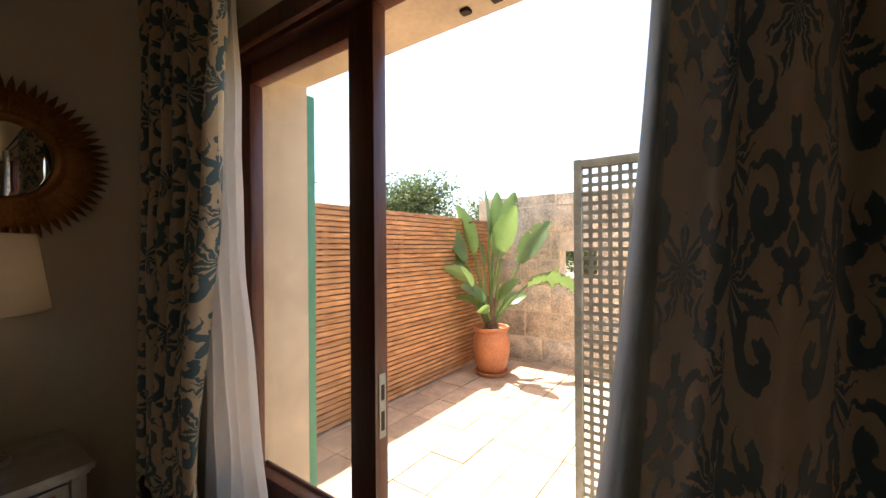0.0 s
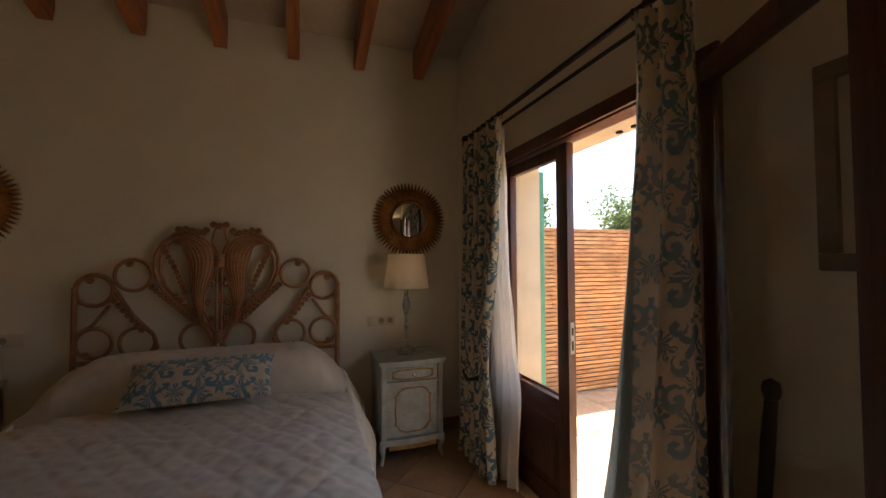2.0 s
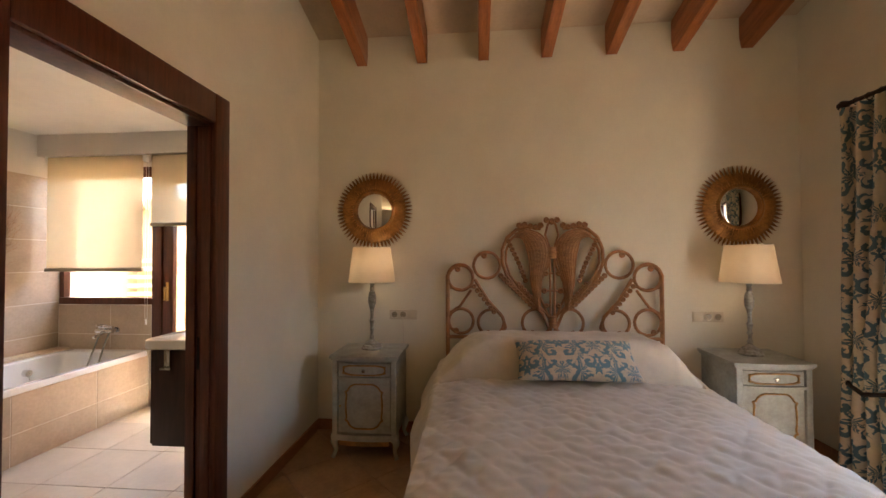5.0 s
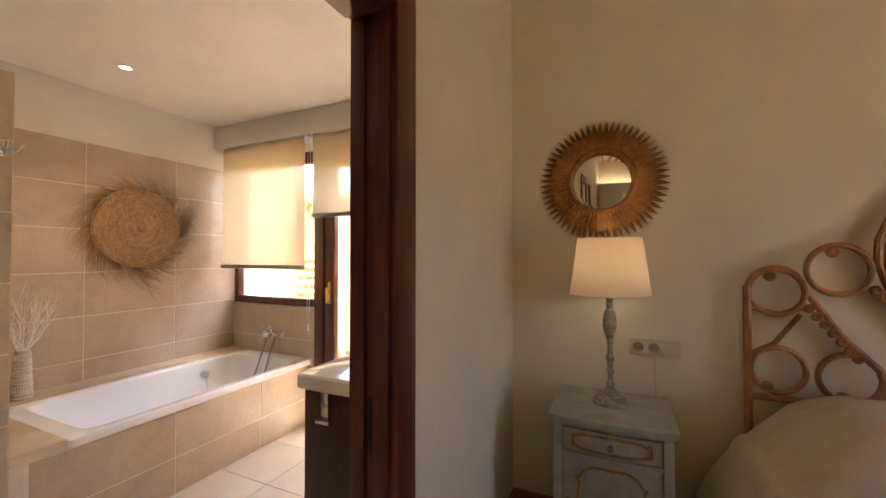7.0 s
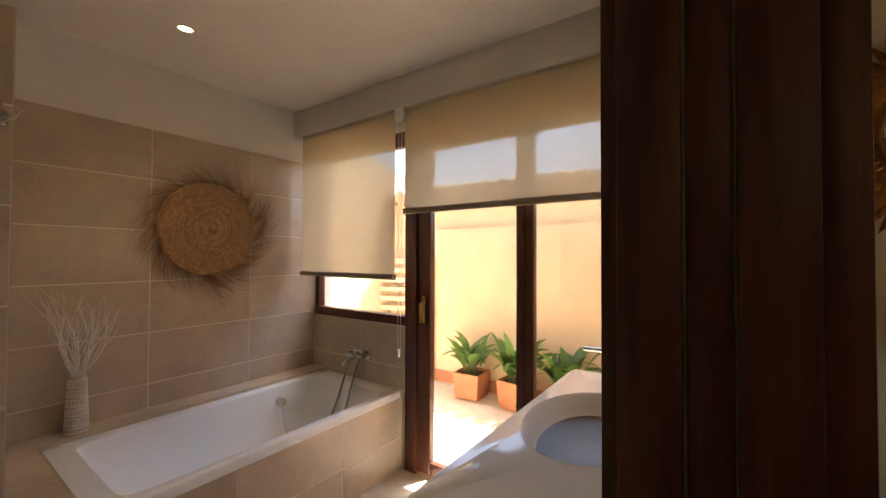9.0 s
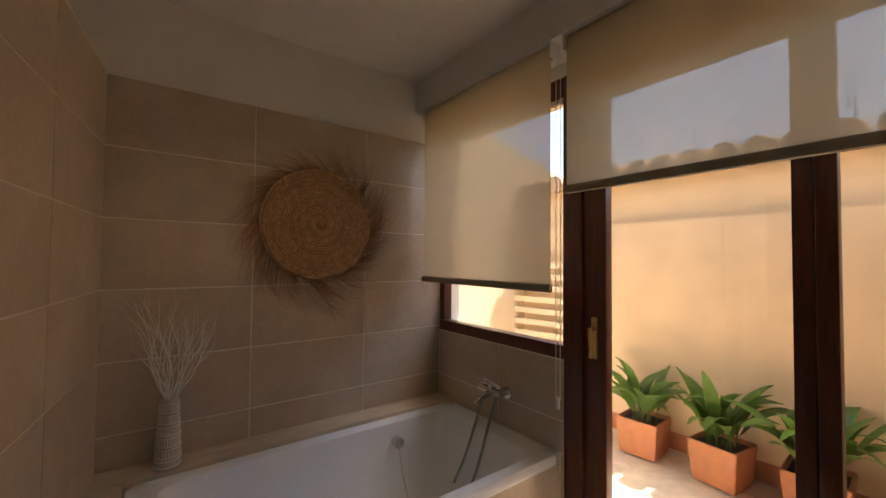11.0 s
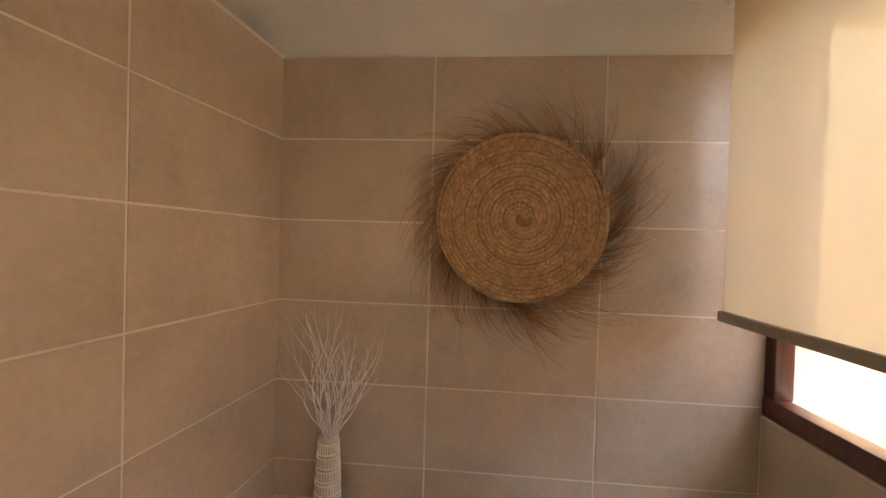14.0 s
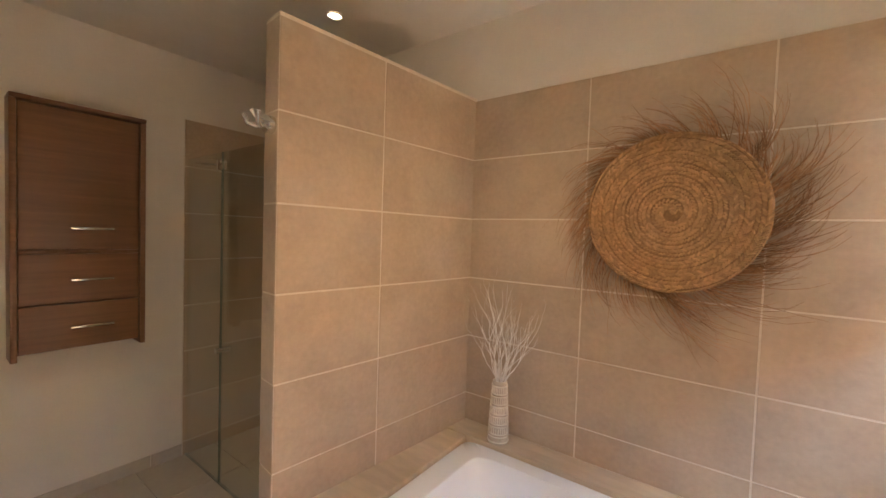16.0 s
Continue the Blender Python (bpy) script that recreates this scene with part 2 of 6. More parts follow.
def lathe(profile, seg=32, centre=(0, 0, 0), bm=None):
    bm = bm or bmesh.new()
    c = Vector(centre)
    rings = []
    for r, z in profile:
        if r < 1e-5:
            rings.append([bm.verts.new(c + Vector((0, 0, z)))])
        else:
            rings.append([bm.verts.new(c + Vector((r * math.cos(a), r * math.sin(a), z))) for a in (2 * math.pi * i / seg for i in range(seg))])
    for a, b in zip(rings, rings[1:]):
        for i in range(seg):
            j = (i + 1) % seg
            if len(a) == 1 and len(b) > 1:
                bm.faces.new((a[0], b[j], b[i]))
            elif len(b) == 1 and len(a) > 1:
                bm.faces.new((a[i], a[j], b[0]))
            elif len(a) > 1:
                bm.faces.new((a[i], a[j], b[j], b[i]))
    return bm


def tube(points, radius, seg=8, closed=False, bm=None):
    """A round rod along points; radius is one number or one for each point."""
    bm = bm or bmesh.new()
    pts = [Vector(p) for p in points]
    n = len(pts)
    rad = radius if isinstance(radius, (list, tuple)) else [radius] * n
    rings, side = [], None
    for i, p in enumerate(pts):
        a = pts[(i - 1) % n] if closed or i else p
        b = pts[(i + 1) % n] if closed or i < n - 1 else p
        t = (b - a).normalized()
        if side is None:
            side = t.cross(Vector((0, 0, 1)) if abs(t.z) < 0.9 else Vector((0, 1, 0))).normalized()
        side = (side - t * side.dot(t)).normalized()
        up = t.cross(side)
        rings.append([bm.verts.new(p + (side * math.cos(k) + up * math.sin(k)) * rad[i]) for k in (2 * math.pi * q / seg for q in range(seg))])
    pairs = list(zip(rings, rings[1:])) + ([(rings[-1], rings[0])] if closed else [])
    for a, b in pairs:
        for k in range(seg):
            m = (k + 1) % seg
            bm.faces.new((a[k], a[m], b[m], b[k]))
    if not closed:
        bm.faces.new(rings[0][::-1])
        bm.faces.new(rings[-1])
    return bm


def circle(c, r, axis="y", n=28, a0=0.0, a1=360.0):
    full = abs(a1 - a0) >= 359.9
    out = []
    for i in range(n):
        a = radians(a0 + (a1 - a0) * i / (n if full else n - 1))
        u, v = r * math.cos(a), r * math.sin(a)
        out.append(Vector(c) + {"y": Vector((u, 0, v)), "x": Vector((0, u, v)), "z": Vector((u, v, 0))}[axis])
    return out


def surface(fn, nu, nv, bm=None, uv=None):
    """A sheet fn(i/nu, j/nv) -> point; uv(u, v) in metres."""
    bm = bm or bmesh.new()
    g = [[bm.verts.new(fn(i / nu, j / nv)) for j in range(nv + 1)] for i in range(nu + 1)]
    lay = bm.loops.layers.uv.verify() if uv else None
    for i in range(nu):
        for j in range(nv):
            f = bm.faces.new((g[i][j], g[i + 1][j], g[i + 1][j + 1], g[i][j + 1]))
            if uv:
                for lp, (a, b) in zip(f.loops, ((i, j), (i + 1, j), (i + 1, j + 1), (i, j + 1))):
                    lp[lay].uv = uv(a / nu, b / nv)
    return bm


def mesh_of(name, bm, material, smooth=True, angle=40):
    me = bpy.data.meshes.new(name)
    bmesh.ops.recalc_face_normals(bm, faces=bm.faces)
    bm.to_mesh(me)
    bm.free()
    for m in material if isinstance(material, (list, tuple)) else [material]:
        me.materials.append(m)
    if smooth:
        me.shade_smooth()
        me.set_sharp_from_angle(angle=radians(angle))
    return me


def part(name, bm, material, parent, label="", smooth=True, m=None):
    ob = new(name, mesh_of(name, bm, material, smooth))
    ob.parent = parent
    if m is not None:
        ob.matrix_basis = m
    if label:
        tagged(ob, label)
    return ob


def thing(name, label, category, at=(0, 0, 0), group="", rz=0.0):
    ob = new(name)
    ob.empty_display_size = 0.1
    ob.matrix_basis = pose(*at, 0, 0, rz)
    return tagged(ob, label, category, group)


def structure(name, bm, material, label, category="wall", smooth=False):
    return tagged(new(name, mesh_of(name, bm, material, smooth)), label, category, kind="structure")


def whole(name, bm, material, label, category, group="", m=None):
    ob = tagged(new(name, mesh_of(name, bm, material)), label, category, group)
    if m is not None:
        ob.matrix_basis = m
    return ob


def piece(name, me, parent, m):
    ob = new(name, me)
    ob.parent = parent
    ob.matrix_basis = m
    return ob


# ---------------------------------------------------------------- the shell
# bedroom: x -3.23..0.52, y -3.3..2.215; bathroom: x -6.02..-3.36, y -0.90..2.58
HEAD_Y, LEFT_X, PATIO_X = 2.215, -3.23, 0.52


def roof_z(y):
    return 3.24 + 0.25 * (HEAD_Y - y)


floor_slab = structure("floor", block(-6.2, 0.62, -3.5, 2.56, -0.15, -0.008), GROUT, "grouted floor under the terracotta tiles", "floor")
wall_north = structure("wall_north", block(-3.36, 0.85, HEAD_Y, HEAD_Y + 0.25, -0.15, 4.0), PLASTER, "cream plastered headboard wall", "wall")
bm = block(LEFT_X - 0.13, LEFT_X, 0.905, HEAD_Y, -0.15, 4.2)
cuboid(bm, LEFT_X - 0.13, LEFT_X, 0.02, 0.905, 2.10, 4.4)
cuboid(bm, LEFT_X - 0.13, LEFT_X, -3.5, 0.02, -0.15, 5.0)
wall_west = structure("wall_west", bm, PLASTER, "cream plastered wall with the bathroom doorway")
bm = block(PATIO_X, 0.85, 1.49, HEAD_Y, -0.15, 4.2)
cuboid(bm, PATIO_X, 0.85, -3.5, -0.03, -0.15, 5.0)
cuboid(bm, PATIO_X, 0.85, -0.03, 1.49, 2.30, 4.6)
cuboid(bm, PATIO_X, 0.628, -0.03, 1.49, 2.135, 2.30)
wall_east = structure("wall_east", bm, PLASTER, "cream plastered wall with the patio doorway")
bm = block(0.63, 0.86, -0.03, 1.46, 2.115, 2.298)
cuboid(bm, 0.63, 0.862, 1.46, 1.56, -0.02, 2.298)
structure("trim_reveal", bm, MARES, "sandstone reveal and lintel of the patio doorway", "trim")
wall_south = structure("wall_south", block(-3.36, 0.85, -3.5, -3.3, -0.15, 5.0), PLASTER, "cream plastered rear wall")
bm = bmesh.new()
vs = [bm.verts.new(p) for p in ((-3.4, HEAD_Y + 0.3, roof_z(HEAD_Y + 0.3)), (0.9, HEAD_Y + 0.3, roof_z(HEAD_Y + 0.3)), (0.9, -3.6, roof_z(-3.6)), (-3.4, -3.6, roof_z(-3.6)))]
f = bm.faces.new(vs)
r = bmesh.ops.extrude_face_region(bm, geom=[f])
for v in r["geom"]:
    if isinstance(v, bmesh.types.BMVert):
        v.co.z += 0.12
structure("ceiling", bm, CEIL_TILE, "sloping beige boarded ceiling", "ceiling")
# beams run down the slope to the headboard wall
beam_bm = bmesh.new()
L, tilt = 5.75, math.atan(0.25)
cuboid(beam_bm, -0.042, 0.042, -L, 0, -0.245, 0.0, 0.004)
beam_me = mesh_of("ceiling_beam", beam_bm, BEAM, False)
for i in range(7):
    ob = tagged(new("ceiling_beam", beam_me), "orange-stained wooden beam under the sloping ceiling", "beam", "ceiling beams")
    ob.matrix_basis = pose(-2.85 + 0.4995 * i, HEAD_Y + 0.04, roof_z(HEAD_Y + 0.04) + 0.0, -math.degrees(tilt), 0, 0)

# bathroom shell
bm = block(-6.17, -6.02, -1.05, 2.75, -0.15, 2.8)
wall_bath_back = structure("wall_bath_back", bm, BATH_PLASTER, "white plastered wall above beige tiles behind the bath")
bm = block(-6.02, -3.36, -1.05, -0.90, -0.15, 2.8)
wall_bath_south = structure("wall_bath_south", bm, BATH_PLASTER, "white plastered bathroom wall")
bm = block(-6.02, -5.03, 2.58, 2.75, -0.15, 0.964)
cuboid(bm, -6.02, -3.2, 2.58, 2.75, 2.30, 2.8)
cuboid(bm, -3.40, -3.2, 2.50, 2.75, -0.15, 2.30)
wall_window = structure("wall_bath_window", bm, BATH_PLASTER, "bathroom window wall below and above the glazing")
structure("wall_bulkhead", block(-6.02, -3.36, 2.37, 2.58, 2.37, 2.575), BATH_PLASTER, "white bulkhead over the roller blinds")
structure("wall_bath_east", block(-3.40, -3.362, 2.0, 2.58, -0.1, 2.6), BATH_PLASTER, "white plastered wall beside the washbasin")
structure("ceiling_bath", block(-6.1, -3.3, -1.0, 2.7, 2.57, 2.68), BATH_PLASTER, "white plastered bathroom ceiling", "ceiling")


# ---------------------------------------------------------------- doors and windows
def frame_bars(bars, material, parent, name="rail"):
    for x0, x1, y0, y1, z0, z1 in bars:
        part(name, block(x0, x1, y0, y1, z0, z1, 0.005), material, parent)


# bathroom doorway: dark lining and architrave
door_1 = thing("door_1", "mahogany lined doorway into the bathroom, door slid open", "doorway")
tagged(door_1, kind="structure")
for y0, y1 in ((-0.07, 0.035), (0.90, 1.005)):
    part("architrave", block(LEFT_X - 0.005, LEFT_X + 0.022, y0, y1, 0, 2.235, 0.006), MAHOG, door_1)
    part("architrave", block(LEFT_X - 0.148, LEFT_X - 0.128, y0 + (0.02 if y0 > 0 else -0.02), y1, 0, 2.235, 0.006), MAHOG, door_1)
part("architrave", block(LEFT_X - 0.005, LEFT_X + 0.020, 0.037, 0.898, 2.085, 2.235, 0.006), MAHOG, door_1)
part("architrave", block(LEFT_X - 0.153, LEFT_X - 0.128, 0.037, 0.898, 2.085, 2.235, 0.006), MAHOG, door_1)
for y0, y1 in ((0.0, 0.035), (0.89, 0.925)):
    part("jamb", block(LEFT_X - 0.128, LEFT_X - 0.082, y0, y1, 0, 2.10, 0.003), MAHOG, door_1)
    part("jamb", block(LEFT_X - 0.048, LEFT_X - 0.004, y0, y1, 0, 2.10, 0.003), MAHOG, door_1)
part("jamb", block(LEFT_X - 0.128, LEFT_X - 0.004, 0.036, 0.889, 2.07, 2.10, 0.003), MAHOG, door_1)
part("sliding_leaf", block(LEFT_X - 0.08, LEFT_X - 0.05, 0.9, 0.93, 0.01, 2.09, 0.003), MAHOG, door_1, "edge of the slid-away door")
part("lock", block(LEFT_X - 0.071, LEFT_X - 0.059, 0.895, 0.899, 0.86, 1.02, 0.001), IRON, door_1, "dark metal lock plate")

# patio doors
door_2 = thing("door_2", "mahogany patio door frame", "door frame")
tagged(door_2, kind="structure")
part("head", block(0.53, 0.628, -0.03, 1.489, 2.08, 2.134, 0.006), MAHOG, door_2)
part("head_trim", block(0.498, 0.519, -0.11, 1.56, 2.085, 2.155, 0.006), MAHOG, door_2)
part("jamb", block(0.53, 0.628, 1.446, 1.489, 0, 2.079, 0.006), MAHOG, door_2)
part("jamb", block(0.53, 0.628, -0.03, 0.012, 0, 2.079, 0.006), MAHOG, door_2)
part("jamb_trim", block(0.498, 0.528, 1.44, 1.56, 0, 2.084, 0.006), MAHOG, door_2)
part("jamb_trim", block(0.498, 0.528, -0.11, 0.0, 0, 2.084, 0.006), MAHOG, door_2)
part("threshold", block(0.50, 0.86, -0.03, 1.459, -0.05, 0.012, 0.004), MARES, door_2, "pale stone threshold")


def door_leaf(label, width, plate):
    """A glazed leaf with a panelled foot; its hinge edge at the origin, reaching along +y."""
    d = thing("patio_door", label, "door", group="patio doors")
    s = 0.085
    part("stile", block(-0.024, 0.024, 0, s, 0.015, 2.075, 0.006), MAHOG, d)
    part("stile", block(-0.024, 0.024, width - s - 0.012, width, 0.015, 2.075, 0.006), MAHOG, d)
    part("rail", block(-0.022, 0.022, s, width - s - 0.012, 2.005, 2.075, 0.006), MAHOG, d)
    part("rail", block(-0.022, 0.022, s, width - s - 0.012, 0.57, 0.66, 0.006), MAHOG, d)
    part("rail", block(-0.022, 0.022, s, width - s - 0.012, 0.015, 0.14, 0.006), MAHOG, d)
    part("panel", block(-0.014, 0.014, s - 0.005, width - s - 0.007, 0.13, 0.58), MAHOG, d)
    part("raised_field", block(-0.020, 0.020, s + 0.05, width - s - 0.06, 0.19, 0.52, 0.008), MAHOG, d)
    part("sill_bead", block(-0.032, -0.022, s, width - s - 0.012, 0.652, 0.672, 0.003), MAHOG, d)
    g = part("pane", block(-0.003, 0.003, s - 0.005, width - s - 0.007, 0.655, 2.01), PANE, d, smooth=False)
    g.visible_shadow = False
    if plate:
        part("strike_plate", block(-0.012, 0.012, width, width + 0.003, 0.93, 1.10, 0.001), GALV, d, "pale metal strike plate")
        part("strike_slot", block(-0.006, 0.006, width + 0.003, width + 0.004, 0.95, 1.00), IRON, d)
        part("strike_slot", block(-0.006, 0.006, width + 0.003, width + 0.004, 1.03, 1.07), IRON, d)
        part("bolt", block(-0.030, -0.024, width - 0.05, width - 0.035, 0.10, 0.30, 0.002), BRASS, d, "brass flush bolt")
    return d


leaf = door_leaf("closed mahogany patio door with glass over a wooden panel", 0.69, True)
leaf.matrix_basis = pose(0.585, 1.444, 0, 0, 0, 180)
leaf2 = door_leaf("mahogany patio door leaf swung open into the bedroom", 0.70, False)
leaf2.matrix_basis = pose(0.50, -0.02, 0, 0, 0, 180 - 25.7)

# green shutter folded back outside, seen edge on
sh = thing("shutter", "green painted louvred shutter open against the outer wall", "shutter", (0.866, 1.462, 0))
part("stile", block(0.0, 0.04, 0.005, 0.045, 0.06, 2.09, 0.004), GREEN, sh)
part("stile", block(0.0, 0.04, 0.62, 0.66, 0.06, 2.09, 0.004), GREEN, sh)
for z in (0.06, 1.0, 2.03):
    part("rail", block(0.002, 0.038, 0.046, 0.619, z, z + 0.06, 0.003), GREEN, sh)
slat_me = mesh_of("louvre", block(0.004, 0.036, 0.046, 0.619, -0.004, 0.004), GREEN, False)
for i in range(34):
    z = 0.145 + i * 0.055
    if abs(z - 1.03) > 0.05 and z < 2.02:
        piece("louvre", slat_me, sh, pose(0, 0, z))
part("hinge", block(-0.012, 0.0, 0.0, 0.03, 1.06, 1.10, 0.002), GALV, sh)

# dark blocks stand in for the shaded square notches of the lintel
for y in (0.62, 0.52):
    nk = thing("soffit_notch", "small dark block standing in for a square notch in the stone lintel", "peg", (0.80, y, 2.1155), "lintel pegs")
    part("peg", block(-0.012, 0.012, -0.014, 0.014, -0.012, 0.0, 0.002), IRON, nk)

# bathroom glazing
win = thing("window_1", "dark mahogany bathroom window", "window")
tagged(win, kind="structure")
frame_bars([(-6.02, -5.03, 2.575, 2.64, 0.965, 1.03), (-6.02, -5.03, 2.575, 2.64, 2.20, 2.30), (-6.02, -5.965, 2.58, 2.64, 1.03, 2.20), (-5.042, -5.03, 2.58, 2.64, 1.03, 2.20)], MAHOG, win, "window_frame")
g = part("pane", block(-5.965, -5.042, 2.605, 2.611, 1.03, 2.20), PANE, win, smooth=False)
g.visible_shadow = False
door_3 = thing("door_3", "dark mahogany frame of the courtyard doors", "door frame")
tagged(door_3, kind="structure")
frame_bars([(-5.03, -4.935, 2.57, 2.65, 0, 2.30), (-4.933, -3.40, 2.57, 2.65, 2.216, 2.30), (-3.432, -3.40, 2.572, 2.65, 0.0, 2.214)], MAHOG, door_3, "frame_post")


def court_leaf(x0, x1, sl, sr, handle_x, label):
    d = thing("courtyard_door", label, "door", group="courtyard doors")
    for a, b in ((x0, x0 + sl), (x1 - sr, x1)):
        part("stile", block(a, b, 2.585, 2.635, 0.02, 2.214, 0.006), MAHOG, d)
    part("rail", block(x0 + sl, x1 - sr, 2.587, 2.633, 0.02, 0.10, 0.005), MAHOG, d)
    part("rail", block(x0 + sl, x1 - sr, 2.587, 2.633, 2.14, 2.214, 0.005), MAHOG, d)
    p = part("pane", block(x0 + sl - 0.004, x1 - sr + 0.004, 2.606, 2.612, 0.095, 2.145), PANE, d, smooth=False)
    p.visible_shadow = False
    hp = part("handle", block(handle_x - 0.014, handle_x + 0.014, 2.578, 2.586, 1.00, 1.18, 0.003), BRASS, d, "brass handle")
    part("lever", tube([(handle_x, 2.58, 1.13), (handle_x, 2.545, 1.13), (handle_x + 0.01, 2.535, 1.11), (handle_x + 0.012, 2.537, 1.05), (handle_x + 0.004, 2.54, 1.01)], [0.009, 0.009, 0.011, 0.010, 0.006], 10), BRASS, hp)
    return d


court_leaf(-4.932, -4.172, 0.105, 0.050, -4.88, "closed mahogany courtyard door with full glass")
court_leaf(-4.169, -3.436, 0.050, 0.085, -3.478, "second mahogany courtyard door with full glass")


def blind(x0, x1, z0, label, chain_x):
    d = thing("roller_blind", label, "blind", group="bathroom blinds")
    top = 2.362
    part("roller", tube([(x0, 2.415, top - 0.03), (x1, 2.415, top - 0.03)], 0.022, 16), BLIND_BAR, d)
    part("cloth", surface(lambda u, v: Vector((x0 + u * (x1 - x0), 2.388 + 0.003 * math.sin(5 * u + 2), z0 + v * (top - z0))), 12, 4), BLIND, d, "translucent sand screen cloth")
    part("bottom_bar", block(x0 - 0.004, x1 + 0.004, 2.375, 2.401, z0 - 0.028, z0 + 0.006, 0.006), BLIND_BAR, d)
    for x in (x0 - 0.012, x1 + 0.004):
        part("bracket", block(x, x + 0.008, 2.375, 2.44, top - 0.06, top + 0.008), CERAMIC, d)
    if chain_x:
        part("chain", tube([(chain_x, 2.40, 2.33), (chain_x, 2.40, 0.84)], 0.0018, 6), CERAMIC, d, "white bead chain")
        part("chain", tube([(chain_x + 0.016, 2.41, 2.33), (chain_x + 0.014, 2.41, 0.84)], 0.0018, 6), CERAMIC, d)
        part("weight", lathe([(0, 0), (0.008, 0.005), (0.008, 0.05), (0, 0.06)], 10, (chain_x + 0.007, 2.405, 0.80)), CERAMIC, d)
    return d


blind(-5.935, -4.965, 1.318, "half lowered sand roller blind over the window", -4.945)
blind(-4.885, -3.42, 1.73, "raised sand roller blind over the courtyard doors", None)

# ---------------------------------------------------------------- bath, partition, shower
RIM = 0.53
TX0, TX1, TY0, TY1 = -5.88, -5.05, 0.96, 2.575
tub = thing("bathtub", "white enamel built-in bathtub with rounded rim", "bathtub")


def tub_shell():
    bm = bmesh.new()
    cx, cy, hx, hy = (TX0 + TX1) / 2, (TY0 + TY1) / 2, (TX1 - TX0) / 2, (TY1 - TY0) / 2
    n = 64
    rings = []

    def ring(ax, ay, z, p, dy=0.0):
        out = []
        for i in range(n):
            a = 2 * math.pi * i / n
            c, s_ = math.cos(a), math.sin(a)
            x = math.copysign(abs(c) ** (2 / p), c) * ax
            y = math.copysign(abs(s_) ** (2 / p), s_) * ay + dy
            out.append(bm.verts.new((cx + x, cy + y, z)))
        rings.append(out)

    ring(hx, hy, RIM - 0.045, 30)
    ring(hx, hy, RIM - 0.008, 30)
    ring(hx - 0.006, hy - 0.006, RIM, 24)
    ring(hx - 0.055, hy - 0.085, RIM, 16)
    ring(hx - 0.068, hy - 0.10, RIM - 0.006, 14)
    ring(hx - 0.078, hy - 0.125, RIM - 0.06, 11)
    ring(hx - 0.10, hy - 0.19, RIM - 0.30, 6)
    ring(hx - 0.16, hy - 0.26, RIM - 0.39, 5)
    ring(hx - 0.30, hy - 0.45, RIM - 0.405, 4)
    for a, b in zip(rings, rings[1:]):
        for i in range(n):
            j = (i + 1) % n
            bm.faces.new((a[i], a[j], b[j], b[i]))
    bm.faces.new(rings[-1])
    return bm


part("shell", tub_shell(), ENAMEL, tub)
ov = part("overflow", tube([(-5.80, 2.13, 0.425), (-5.762, 2.13, 0.425)], [0.032, 0.028], 20), CHROME, tub, "chrome overflow knob")
part("plug_chain", tube([(-5.768, 2.13, 0.40), (-5.74, 2.135, 0.28), (-5.66, 2.13, 0.16)], 0.002, 6), CHROME, tub)
part("waste", lathe([(0, 0.133), (0.035, 0.133), (0.038, 0.13), (0.038, 0.126)], 20, (-5.5, 1.9, 0)), CHROME, tub)

bm = block(-6.018, TX0 + 0.004, 0.832, 2.578, 0.50, 0.55, 0.004)
structure("trim_ledge_back", bm, TRAV, "travertine ledge along the bath", "ledge")
structure("trim_ledge_end", block(TX0 + 0.006, TX1 + 0.02, 0.76, TY0 - 0.004, 0.495, 0.545, 0.004), TRAV, "travertine ledge at the bath's end", "ledge")
bath_front = structure("wall_bath_front", block(-5.14, TX1 - 0.008, 0.77, 2.578, -0.02, 0.485), PALE_GROUT, "tiled front of the bath", "bath panel")
structure("wall_bath_plinth", block(-6.0, -5.14, 0.83, 2.578, -0.02, 0.11), PALE_GROUT, "masonry under the bath", "wall")
partition = structure("wall_partition", block(-6.018, -5.002, 0.7320, 0.8300, -0.02, 2.195), PALE_GROUT, "free-standing tiled partition between bath and shower")

structure("trim_grout_back", block(-6.02, -6.011, 0.829, 2.579, 0.551, 2.183), PALE_GROUT, "pale grout behind the wall tiles", "grout")
structure("trim_grout_window", block(-6.012, -5.032, 2.571, 2.58, 0.0, 0.963), PALE_GROUT, "pale grout under the window", "grout")
structure("trim_grout_shower", block(-6.012, -5.342, -0.90, -0.891, 0.0, 2.183), PALE_GROUT, "pale grout in the shower", "grout")

# wall-hung tap with two hanging hoses
tap = thing("bath_mixer", "chrome bath mixer tap with shower hose on tiled wall", "tap", (-5.46, 2.568, 0.72))
part("body", tube([(-0.085, -0.05, 0), (0.085, -0.05, 0)], 0.021, 14), CHROME, tap)
for x in (-0.075, 0.075):
    part("inlet", tube([(x, 0.008, 0), (x, -0.05, 0)], 0.016, 12), CHROME, tap)
    part("rosette", tube([(x, 0.008, 0), (x, -0.006, 0)], 0.031, 18), CHROME, tap)
part("lever", tube([(0, -0.05, 0.02), (0, -0.06, 0.045), (0, -0.14, 0.065)], [0.018, 0.014, 0.008], 10), CHROME, tap)
part("spout", tube([(0, -0.05, -0.01), (0, -0.13, -0.03), (0, -0.16, -0.045)], [0.018, 0.015, 0.013], 12), CHROME, tap)
